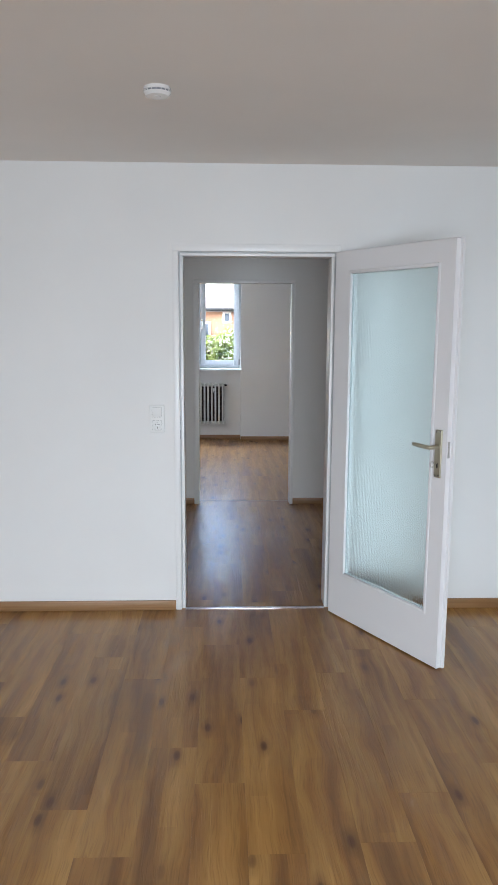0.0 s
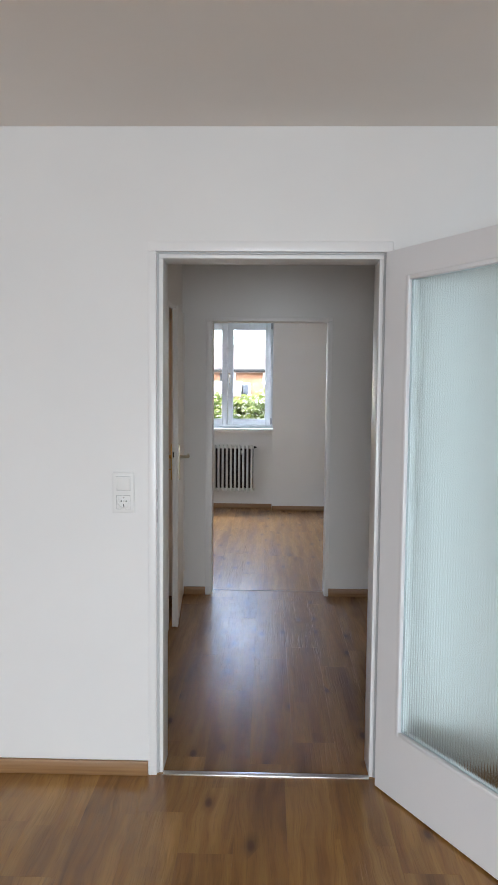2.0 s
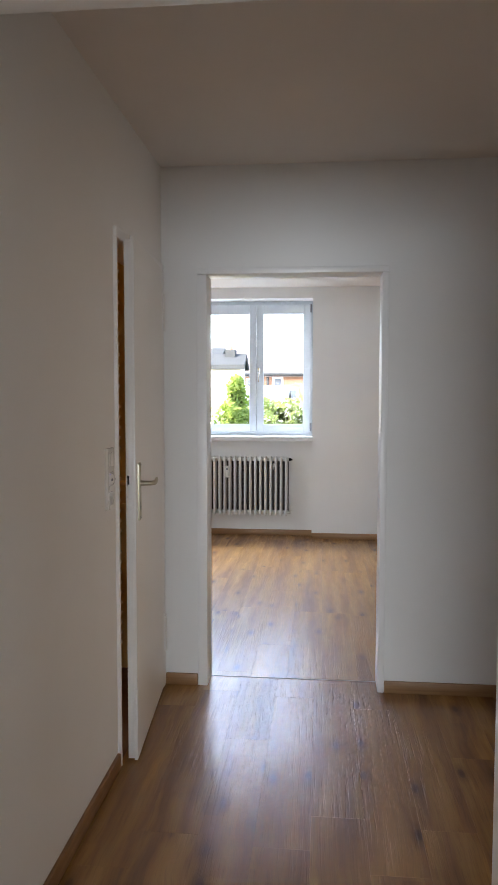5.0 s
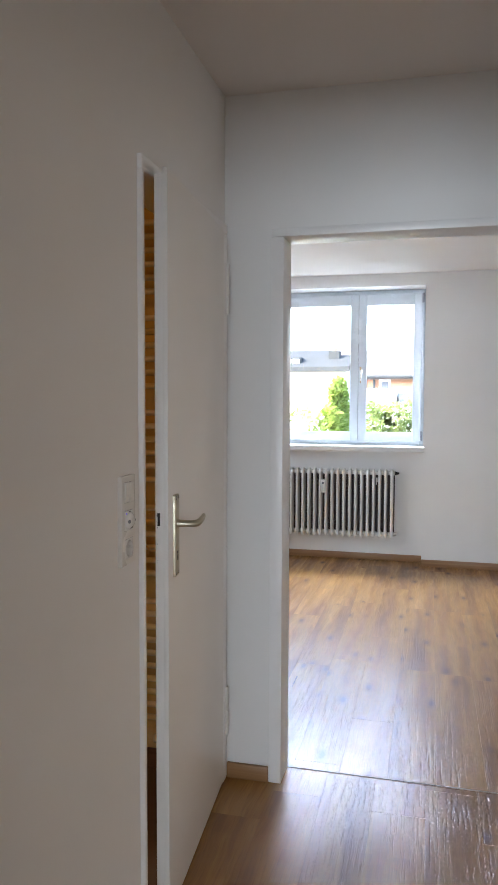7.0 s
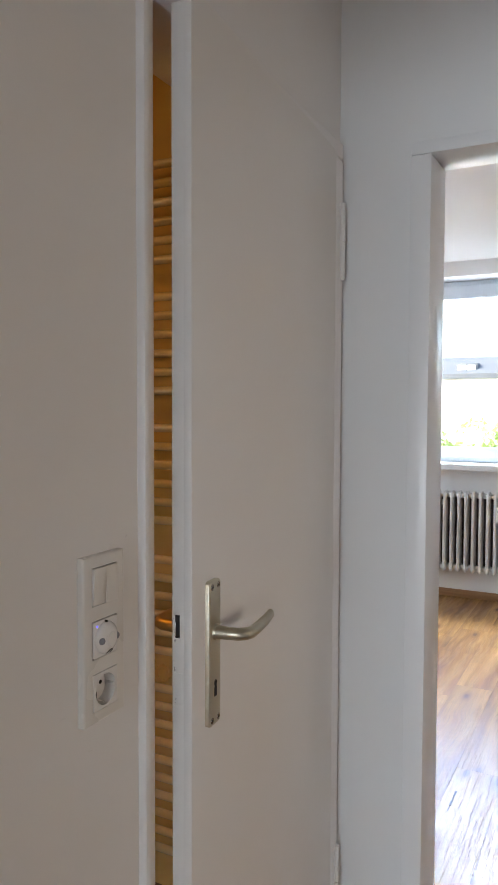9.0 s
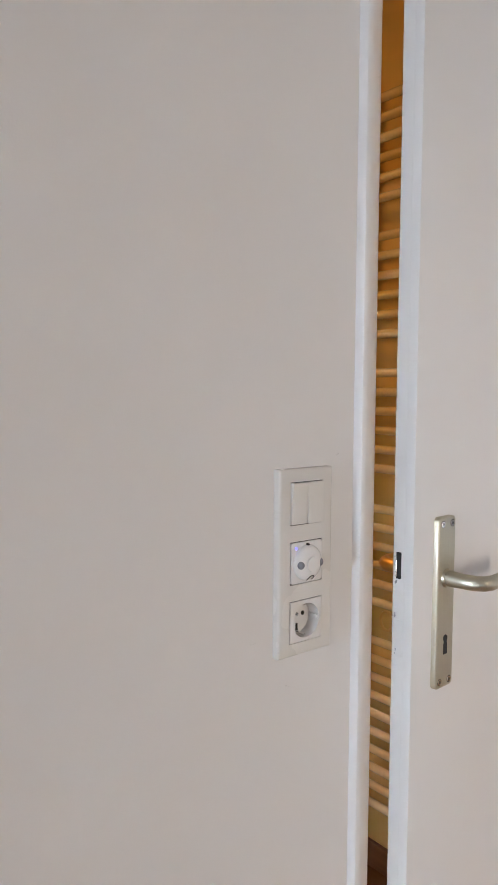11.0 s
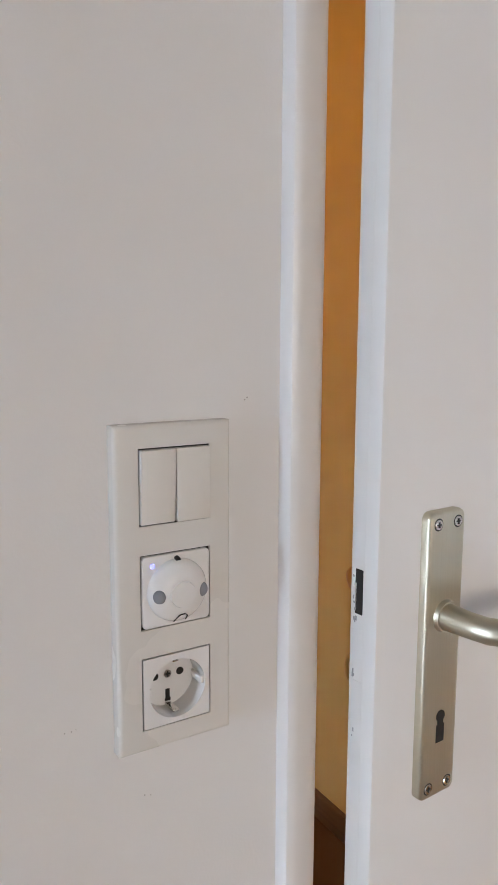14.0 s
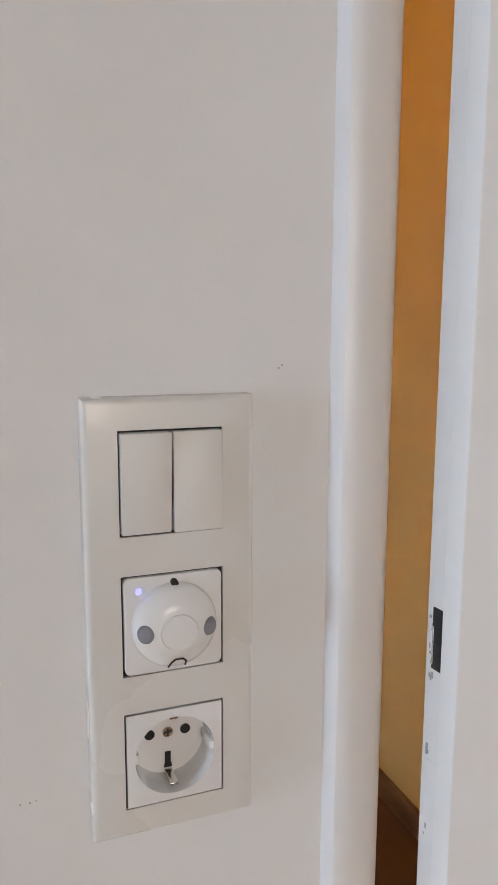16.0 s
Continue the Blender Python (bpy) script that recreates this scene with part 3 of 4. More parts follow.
for z in (0.262, 1.788):
    bm = cyl(bmesh.new(), (-0.004, 0.006, z - 0.088), (-0.004, 0.006, z - 0.0012), 0.0072, seg=18)
    cyl(bm, (-0.004, 0.006, z + 0.0012), (-0.004, 0.006, z + 0.088), 0.0072, seg=18)
    cyl(bm, (-0.004, 0.006, z - 0.002), (-0.004, 0.006, z + 0.002), 0.004, seg=12)
    part("hinge", bm, LEAFP, door_2, "white lift-off hinge barrel")


# ---- switches and sockets ----
def frame_plate(w, h, d, cells, half):
    """Cover frame with square openings. Front towards +y."""
    bm = bmesh.new()
    xs = (-w / 2, -half, half, w / 2)
    zs = sorted([-h / 2, h / 2] + [c - half for c in cells] + [c + half for c in cells])
    front = {(i, j): bm.verts.new((x, d, z)) for i, x in enumerate(xs) for j, z in enumerate(zs)}
    back = {k: bm.verts.new((v.co.x, 0, v.co.z)) for k, v in front.items()}
    last = len(zs) - 1

    def hole(i, j):
        return i == 1 and any(abs((zs[j] + zs[j + 1]) / 2 - c) < half for c in cells)

    def side(a, b):
        bm.faces.new((front[a], front[b], back[b], back[a]))

    for i in range(3):
        for j in range(last):
            ring = [(i, j), (i + 1, j), (i + 1, j + 1), (i, j + 1)]
            if hole(i, j):
                for a, b in zip(ring, ring[1:] + ring[:1]):
                    side(a, b)
            else:
                bm.faces.new([front[k] for k in ring])
    for i in range(3):
        side((i, 0), (i + 1, 0)), side((i, last), (i + 1, last))
    for j in range(last):
        side((0, j), (0, j + 1)), side((3, j), (3, j + 1))
    bmesh.ops.recalc_face_normals(bm, faces=bm.faces)
    if sum(f.normal.y for f in bm.faces) < 0:
        bmesh.ops.reverse_faces(bm, faces=bm.faces)
    rim = [e for e in bm.edges if all(v.co.y > d - 1e-5 for v in e.verts) and
           (all(abs(v.co.x - w / 2) < 1e-5 for v in e.verts) or all(abs(v.co.x + w / 2) < 1e-5 for v in e.verts) or
            all(abs(v.co.z - h / 2) < 1e-5 for v in e.verts) or all(abs(v.co.z + h / 2) < 1e-5 for v in e.verts))]
    bmesh.ops.bevel(bm, geom=rim, offset=min(0.0030, d * 0.4), segments=4, affect='EDGES', profile=0.5)
    return bm


def rocker(parent, x0, x1, z, half, d, tilt, mat):
    bm = boxes(((x0 + 0.0004, d - 0.004, -half + 0.0005), (x1 - 0.0004, d + 0.0030, half - 0.0005)), bevel=0.0007)
    for v in bm.verts:
        if v.co.y > d:
            v.co.y += tilt * v.co.z / half
    return part("rocker", bm, mat, parent, at=Matrix.Translation((0, 0, z)))


def schuko(parent, z, half, d, mat, r=0.0205, w_=0.0007):
    """Earthed socket: square insert with a round well, pin holes, earth clips."""
    bm = bmesh.new()
    seg = 40
    q = half - 0.0009
    ring = [bm.verts.new((r * math.cos(k * math.tau / seg), d + 0.0012, r * math.sin(k * math.tau / seg))) for k in range(seg)]
    sq = []
    for k in range(seg):
        a = k * math.tau / seg
        m_ = max(abs(math.cos(a)), abs(math.sin(a)))
        sq.append(bm.verts.new((q * math.cos(a) / m_, d + 0.0004, q * math.sin(a) / m_)))
    low = [bm.verts.new((v.co.x * 0.965, w_, v.co.z * 0.965)) for v in ring]
    skirt_ = [bm.verts.new((v.co.x, d - 0.006, v.co.z)) for v in sq]
    for k in range(seg):
        j = (k + 1) % seg
        bm.faces.new((ring[k], sq[k], sq[j], ring[j]))
        bm.faces.new((low[k], ring[k], ring[j], low[j]))
        bm.faces.new((sq[k], skirt_[k], skirt_[j], sq[j]))
    bm.faces.new(low)
    bmesh.ops.recalc_face_normals(bm, faces=bm.faces)
    so = part("socket_insert", bm, mat, parent, "earthed socket with round well", at=Matrix.Translation((0, 0, z)))
    for x in (-0.0095, 0.0095):
        part("pin_hole", cyl(bmesh.new(), (x, w_ + 0.0001, 0.003), (x, w_ + 0.0006, 0.003), 0.0027, seg=16), DARK, so)
    part("release_slot", boxes(((-0.0016, w_ + 0.0001, -0.0147), (0.0016, w_ + 0.00045, -0.0080)), bevel=0.0001), DARK, so, "dark slot below the centre")
    part("centre_screw", cyl(bmesh.new(), (0, w_ + 0.0001, 0.0032), (0, w_ + 0.0009, 0.0032), 0.0028, seg=16), CHROME, so)
    part("screw_cross", boxes(((-0.002, w_ + 0.0009, 0.0028), (0.002, w_ + 0.0012, 0.0036)), ((-0.0004, w_ + 0.0009, 0.0012), (0.0004, w_ + 0.0013, 0.0052))), DARK, so)
    for s in (-1, 1):
        zc = s * 0.0172
        part("earth_clip", boxes(((-0.0022, w_ + 0.0002, min(zc, zc + s * 0.0018)), (0.0022, d - 0.002, max(zc, zc + s * 0.0018))), bevel=0.0004), CHROME, so)
        part("clip_slot", boxes(((-0.0021, w_ + 0.0001, min(s * 0.0148, s * 0.0168)), (0.0021, w_ + 0.0005, max(s * 0.0148, s * 0.0168)))), DARK, so)
        part("guide_rib", boxes(((s * 0.0195 - 0.0015, w_ + 0.0003, -0.0025), (s * 0.0195 + 0.0015, d - 0.0005, 0.0025)), bevel=0.0006), mat, so)
    return so


def seam(parent, half, z, d):
    """Dark shadow gap round an insert."""
    g = 0.0011
    bm = boxes(((-half, 0.0006, z - half), (-half + g, d - 0.0016, z + half)), ((half - g, 0.0006, z - half), (half, d - 0.0016, z + half)),
               ((-half + g, 0.0006, z - half), (half - g, d - 0.0016, z - half + g)), ((-half + g, 0.0006, z + half - g), (half - g, d - 0.0016, z + half)))
    part("seam", bm, DARK, parent)


def cell_back(parent, half, z, d):
    part("gap_shadow", boxes(((-half + 0.0002, 0.0005, z - half + 0.0002), (half - 0.0002, 0.0012, z + half - 0.0002))), DARK, parent)


# triple unit beside the bathroom door: local +y out of the wall, local x along -y of the room
M3 = Matrix(((0, 1, 0, WX), (-1, 0, 0, 1.5825), (0, 0, 1, 1.1045), (0, 0, 0, 1)))
D3, HALF = 0.0105, 0.0252
cells = (0.0695, 0.0, -0.0695)
sw3 = thing("switch_socket_unit", frame_plate(0.083, 0.2195, D3, cells, HALF), PLASTIC, "ivory triple wall unit with rockers, presence sensor and socket", "switch", at=M3)
cell_back(sw3, HALF, 0.0695, D3)
rocker(sw3, -0.0248, 0.0001, 0.0695, HALF - 0.0006, D3, -0.0006, ROCKER)
rocker(sw3, 0.0001, 0.0248, 0.0695, HALF - 0.0006, D3, 0.0014, ROCKER)
cell_back(sw3, HALF, 0.0, D3)
sen = part("presence_sensor", rounded_plate(bmesh.new(), 0.0485, 0.0485, D3 + 0.0012, 0.003, 0.0008), WHITEP, sw3, "white domed presence sensor insert")
bm = bmesh.new()
bmesh.ops.create_uvsphere(bm, u_segments=40, v_segments=20, radius=1)
bmesh.ops.delete(bm, geom=[v for v in bm.verts if v.co.z < -0.02], context='VERTS')
for v in bm.verts:
    zz = min(v.co.z, 0.86)
    v.co = Vector((v.co.x * 0.0212, D3 + 0.0012 + zz * 0.0115, -v.co.y * 0.0212 - 0.0005))
part("sensor_dome", bm, WHITEP, sen)
bm = cyl(bmesh.new(), (0, D3 + 0.0105, -0.001), (0, D3 + 0.0121, -0.001), 0.0092, 0.0086, 32)
part("sensor_disc", bm, WHITEP, sen)
for x in (-0.0148, 0.0148):
    bm = bmesh.new()
    bmesh.ops.create_uvsphere(bm, u_segments=20, v_segments=12, radius=1)
    for v in bm.verts:
        v.co = Vector((v.co.x * 0.0046, v.co.y * 0.0042, v.co.z * 0.0050))
    part("sensor_lens", bm, DIM, sen, "grey round sensor lens", at=Matrix.Translation((x, D3 + 0.0072, -0.001)))
part("fixing_screw", cyl(bmesh.new(), (0, D3 + 0.001, 0.0208), (0, D3 + 0.0042, 0.0205), 0.0018, seg=12), DARK, sen)
part("status_light", cyl(bmesh.new(), (0.0172, D3 + 0.001, 0.0178), (0.0172, D3 + 0.0017, 0.0178), 0.0016, seg=14), LED, sen, "small blue status light")
bm = bmesh.new()
arc = [(-0.0042, -0.0205), (-0.0036, -0.0165), (-0.0018, -0.0146), (0.0018, -0.0146), (0.0036, -0.0165), (0.0042, -0.0205)]
for (x0, z0), (x1, z1) in zip(arc, arc[1:]):
    cyl(bm, (x0, D3 + 0.0016 + 0.0115 * math.sqrt(max(0, 1 - (z0 / 0.0212) ** 2)) + 0.0006, z0), (x1, D3 + 0.0016 + 0.0115 * math.sqrt(max(0, 1 - (z1 / 0.0212) ** 2)) + 0.0006, z1), 0.00045, seg=6)
part("push_button_seam", bm, DARK, sen)
schuko(sw3, -0.0695, HALF, D3, WHITEP, w_=-0.0055)
for z in cells:
    seam(sw3, HALF - 0.00005, z, D3)

# double unit in the living room: +y of the unit is -y of the room
M2 = Matrix(((-1, 0, 0, -0.5405), (0, -1, 0, Y1), (0, 0, 1, 1.1005), (0, 0, 0, 1)))
sw2 = thing("switch_socket_unit", frame_plate(0.081, 0.152, 0.0095, (0.0355, -0.0355), 0.0262), WHITE_MATT, "white double wall unit with rocker switch and socket", "switch", at=M2)
cell_back(sw2, 0.0262, 0.0355, 0.0095)
rocker(sw2, -0.0258, 0.0258, 0.0355, 0.0256, 0.0095, 0.0012, WHITE_MATT)
schuko(sw2, -0.0355, 0.0262, 0.0095, WHITE_MATT)
for z in (0.0355, -0.0355):
    seam(sw2, 0.02615, z, 0.0095)

# smoke detector on the living room ceiling
SX, SY = -0.41, -1.215
sd = empty("smoke_detector", "round white smoke detector on the ceiling", "smoke detector", at=Matrix.Translation((SX, SY, H_LIV)))
part("base", cyl(bmesh.new(), (0, 0, -0.012), (0, 0, 0), 0.050, 0.047, 48), WHITEP, sd)
part("vent_ring", cyl(bmesh.new(), (0, 0, -0.019), (0, 0, -0.012), 0.043, 0.043, 48), DIM, sd, "grey vent slot round the rim")
for k in range(16):
    a = k * math.tau / 16
    part("vent_rib", boxes(((-0.003, -0.001, -0.019), (0.0016, 0.001, -0.012))), WHITEP, sd, at=Matrix.Rotation(a, 4, 'Z') @ Matrix.Translation((0.0445, 0, 0)))
bm = cyl(bmesh.new(), (0, 0, -0.030), (0, 0, -0.019), 0.040, 0.049, 48)
cyl(bm, (0, 0, -0.0315), (0, 0, -0.029), 0.012, 0.013, 24)
part("cover", bm, WHITEP, sd)

# ---- bedroom window ----
WF = 6.345
win = empty("window_1", "white plastic two-sash window over a stone sill", "window", kind="structure", at=Matrix.Translation((0, WF, 0)))
WX0, WX1, WZ0, WZ1, MX = -1.555, 0.056, 1.0, 2.335, -0.505


def ring_frame(x0, x1, z0, z1, w, y0, y1, bev):
    bm = bmesh.new()
    wl, wr, wb, wt = w
    box(bm, (x0, y0, z0), (x0 + wl, y1, z1), bev)
    box(bm, (x1 - wr, y0, z0), (x1, y1, z1), bev)
    box(bm, (x0 + wl - 0.0002, y0 + 0.0002, z0), (x1 - wr + 0.0002, y1, z0 + wb), bev)
    box(bm, (x0 + wl - 0.0002, y0 + 0.0002, z1 - wt), (x1 - wr + 0.0002, y1, z1), bev)
    return bm


part("window_frame", ring_frame(WX0, WX1, WZ0, WZ1, (0.045, 0.036, 0.045, 0.045), 0.022, 0.085, 0.003), PVC, win)
for x0, x1 in ((WX0 + 0.034, MX - 0.0015), (MX + 0.0015, WX1 - 0.026)):
    sash = part("sash", ring_frame(x0, x1, WZ0 + 0.036, WZ1 - 0.036, (0.066, 0.066, 0.074, 0.088), 0.0, 0.06, 0.004), PVC, win)
    part("bead", ring_frame(x0 + 0.062, x1 - 0.062, WZ0 + 0.104, WZ1 - 0.120, (0.009, 0.009, 0.009, 0.009), 0.012, 0.03, 0.002), PVC, sash)
    p = part("pane", boxes(((x0 + 0.06, 0.032, WZ0 + 0.1), (x1 - 0.06, 0.036, WZ1 - 0.11))), PANE, sash)
    p.visible_shadow = False
hd = part("window_handle", rounded_plate(bmesh.new(), 0.026, 0.065, 0.010, 0.006, 0.002), CHROME, win, "silver-grey window handle", at=Matrix.Translation((-0.4815, 0.001, 1.645)) @ Matrix.Rotation(math.pi, 4, 'Z'))
bm = tube(bmesh.new(), [(0, 0.008, 0), (0, 0.03, 0.0), (0, 0.037, -0.012), (0, 0.036, -0.06), (0, 0.034, -0.105), (0, 0.034, -0.11)], [(0.008, 0.008), (0.008, 0.008), (0.009, 0.008), (0.008, 0.007), (0.007, 0.006), (0.004, 0.004)])
part("lever", bm, CHROME, hd)
for z0, z1 in ((1.045, 1.125), (2.22, 2.30)):
    part("hinge_cover", boxes(((0.030, -0.014, z0), (0.046, 0.010, z1)), bevel=0.004), DIM, win, "grey hinge cover")
structure("window_sill", boxes(((WX0 - 0.003, 6.118, 0.958), (NX1 + 0.010, 6.30, 0.999)), ((WX0 + 0.002, 6.3005, 0.958), (NX1 - 0.002, 6.37, 0.999)), bevel=0.003), STONE, "pale stone window sill", "sill")
structure("window_reveal", boxes(((NX0, 6.431, 0.958), (NX1, 6.515, 1.0005)), ((WX1 + 0.0005, 6.36, 1.001), (NX1 - 0.0005, 6.515, 2.336))), STONE, "plain rendered outer window reveal", "sill")

# ---- column radiator under the window ----
rad = empty("radiator", "white steel column radiator under the window", "radiator", at=Matrix.Translation((0, 6.205, 0)))
RZ0, RZ1, PITCH, NSEC = 0.214, 0.800, 0.0507, 24
bm = bmesh.new()
for dy in (-0.038, 0.0, 0.038):
    tube(bm, [(0, dy, RZ0 + 0.03), (0.0003, dy, RZ0 + 0.05), (0, dy, RZ1 - 0.05), (0.0003, dy, RZ1 - 0.03)], [(0.0122, 0.0145)] * 4, 10)
for z in (RZ0 + 0.032, RZ1 - 0.030):
    box(bm, (-0.0155, -0.052, z - 0.024), (0.0155, 0.052, z + 0.024), 0.013, 3)
    cyl(bm, (-PITCH / 2, 0, z), (PITCH / 2, 0, z), 0.0175, seg=16)
for dy in (-0.038, 0.0, 0.038):
    cyl(bm, (0, dy, RZ0), (0, dy, RZ0 + 0.014), 0.006, 0.011, 12)
    cyl(bm, (0, dy, RZ1 - 0.014), (0, dy, RZ1), 0.011, 0.006, 12)
sec_mesh = mesh_of("section", bm, RADI)
for k in range(NSEC):
    s = new("section", sec_mesh)
    s.parent = rad
    s.matrix_basis = Matrix.Translation((-0.195 - PITCH * k, 0, 0))
bm = cyl(bmesh.new(), (-0.172, 0, RZ1 - 0.03), (-0.150, 0, RZ1 - 0.03), 0.016, 0.013, 16)
cyl(bm, (-0.150, 0, RZ1 - 0.03), (-0.135, 0, RZ1 - 0.03), 0.010, 0.008, 8)
part("end_plug", bm, DARK, rad, "black end plug with bleed valve")
part("end_plug", cyl(bmesh.new(), (-0.172, 0, RZ0 + 0.032), (-0.150, 0, RZ0 + 0.032), 0.017, 0.012, 16), RADI, rad)
# near-black sheet added for the shade between and behind the columns
part("shade_backing", boxes(((-1.385, 0.086, RZ0 + 0.03), (-0.175, 0.090, RZ1 - 0.03)), bevel=0.001), painted_wall("gap_shade", (0.075, 0.062, 0.058)), rad, "dark sheet standing in for shade between the columns")
part("heat_meter", boxes(((-0.792, -0.075, 0.592), (-0.757, -0.053, 0.708)), bevel=0.006), WHITEP, rad, "white heat cost meter clipped to the columns")
part("meter_display", boxes(((-0.783, -0.0765, 0.668), (-0.766, -0.0745, 0.686))), DIM, rad)
part("bleed_cord", cyl(bmesh.new(), (-0.322, -0.055, 0.675), (-0.322, -0.055, 0.735), 0.004, seg=8), WHITEP, rad)
for x in (-0.32, -1.2):
    part("wall_bracket", boxes(((x - 0.012, 0.02, 0.69), (x + 0.012, 0.095, 0.72))), RADI, rad)

# ---- bathroom: towel radiator ----
tr = empty("towel_radiator", "tall white ladder towel radiator on the bathroom wall", "radiator", at=Matrix.Translation((0, 2.424, 0)))
RX0, RX1 = -1.362, -0.80
rod_bm = bmesh.new()
tube(rod_bm, [(RX0, 0, 0), (RX0 + 0.004, 0, 0), (RX0 + 0.012, 0, 0), (RX1 - 0.012, 0, 0), (RX1 - 0.004, 0, 0), (RX1, 0, 0)], [(0.005, 0.005), (0.0095, 0.0095), (0.0115, 0.0115), (0.0115, 0.0115), (0.0095, 0.0095), (0.005, 0.005)], 12)
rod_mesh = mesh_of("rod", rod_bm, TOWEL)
ROWS = [z0 + 0.0488 * k for z0, n_rods in ((1.786, 6), (1.447, 6), (1.106, 6), (0.758, 6), (0.216, 10)) for k in range(n_rods)]
for z in ROWS:
    r_ = new("rod", rod_mesh)
    r_.parent = tr
    r_.matrix_basis = Matrix.Translation((0, -0.004, z))
for x in (RX0 + 0.045, RX1 - 0.045):
    part("post", boxes(((x - 0.017, 0.004, 0.175), (x + 0.017, 0.034, 2.06)), bevel=0.008), TOWEL, tr)
    part("valve", cyl(cyl(bmesh.new(), (x, 0.018, 0.10), (x, 0.018, 0.175), 0.012, seg=14), (x - 0.03, 0.018, 0.125), (x + 0.03, 0.018, 0.125), 0.016, seg=14), TOWEL, tr, "radiator valve in warm-lit enamel")
    part("supply_pipe", cyl(bmesh.new(), (x, 0.018, 0.125), (x, 0.0515, 0.125), 0.0085, seg=12), TOWEL, tr)
    part("wall_bracket", cyl(bmesh.new(), (x, 0.03, 1.86), (x, 0.053, 1.86), 0.012, seg=12), TOWEL, tr)

# small nail holes and marks in the plaster by the switch
mk = material("plaster_nick", (0.45, 0.43, 0.40), 0.9)
bm = bmesh.new()
for y, z, r_ in ((1.508, 1.018, 0.0004), (1.5125, 1.018, 0.0004), (1.5155, 1.0185, 0.0003), (1.562, 0.957, 0.0005), (1.5665, 0.9555, 0.0004), (1.641, 1.226, 0.0005), (1.643, 1.2275, 0.0005)):
    cyl(bm, (WX - 0.0005, y, z), (WX + 0.0005, y, z), r_, seg=8)
structure("plaster_nicks", bm, mk, "tiny dark nicks in the plaster beside the switch", "mark")

# ---- outside ----
GZ = -3.3
GRASS = painted_wall("grass_ground", (0.045, 0.06, 0.03), 0.2)
RENDER = painted_wall("white_render", (0.80, 0.79, 0.76))
BRICK = painted_wall("orange_brick", (0.34, 0.19, 0.12), 0.12)
TILE_P = painted_wall("pale_roof_tiles", (0.26, 0.215, 0.195), 0.1)
SLATE = painted_wall("grey_roof", (0.060, 0.066, 0.070), 0.12)
BARK = painted_wall("bark", (0.12, 0.09, 0.06), 0.3)
for rough_roof in (TILE_P, SLATE):
    rough_roof.node_tree.nodes["Principled BSDF"].inputs["Specular IOR Level"].default_value = 0.04
CHIM = painted_wall("pale_chimney", (0.40, 0.33, 0.30))
WINDARK = material("dark_window_glass", (0.10, 0.12, 0.15), 0.1)
structure("ground", boxes(((-300, 6.6, GZ - 0.5), (300, 600, GZ))), GRASS, "lawn and gardens below the window", "ground")


def leaf_material(name, a, b, gap_share=0.0):
    """Thin leaves, each of its own tone; a share near-white, as bright gaps between leaves."""
    m = material(name, a, 0.8, spec=0.15)
    n = Nodes(m)
    g = n.add("ShaderNodeNewGeometry")
    tone = n.ramp(g.outputs["Random Per Island"], [(0.0, a), (0.97 - gap_share, b), (0.98 - gap_share, (0.62, 0.64, 0.50) if gap_share else b)])
    n.link(tone, n.b.inputs["Base Color"])
    through_leaf = n.add("ShaderNodeBsdfTranslucent")
    both = n.add("ShaderNodeMixShader", Fac=0.45)
    n.link(tone, through_leaf.inputs["Color"])
    n.link(n.b.outputs[0], both.inputs[1])
    n.link(through_leaf.outputs[0], both.inputs[2])
    n.link(both.outputs[0], n.t.nodes["Material Output"].inputs["Surface"])
    return m


LEAF1 = leaf_material("fresh_leaves", (0.17, 0.24, 0.035), (0.30, 0.37, 0.11))
LEAF2 = leaf_material("hedge_leaves", (0.16, 0.22, 0.05), (0.31, 0.36, 0.15), 0.16)


def crown(seed, blobs, count, size):
    """Many small leaves scattered in clumps. blobs: (x, y, z, rx, ry, rz)."""
    rng = random.Random(seed)
    bm = bmesh.new()
    for _ in range(count):
        x, y, z, rx, ry, rz = rng.choice(blobs)
        d = Vector((rng.gauss(0, 1), rng.gauss(0, 1), rng.gauss(0, 1))).normalized() * rng.uniform(0.55, 1.08)
        c = Vector((x + d.x * rx, y + d.y * ry, z + d.z * rz))
        if noise.noise(c * 1.6) < -0.34:
            continue
        a = Vector((rng.gauss(0, 1), rng.gauss(0, 1), rng.gauss(0, 1))).normalized()
        b = a.orthogonal().normalized()
        s = size * rng.uniform(0.6, 1.4)
        bm.faces.new([bm.verts.new(c + a * s), bm.verts.new(c + b * s * 0.45), bm.verts.new(c - a * s * 0.8), bm.verts.new(c - b * s * 0.45)])
    return bm


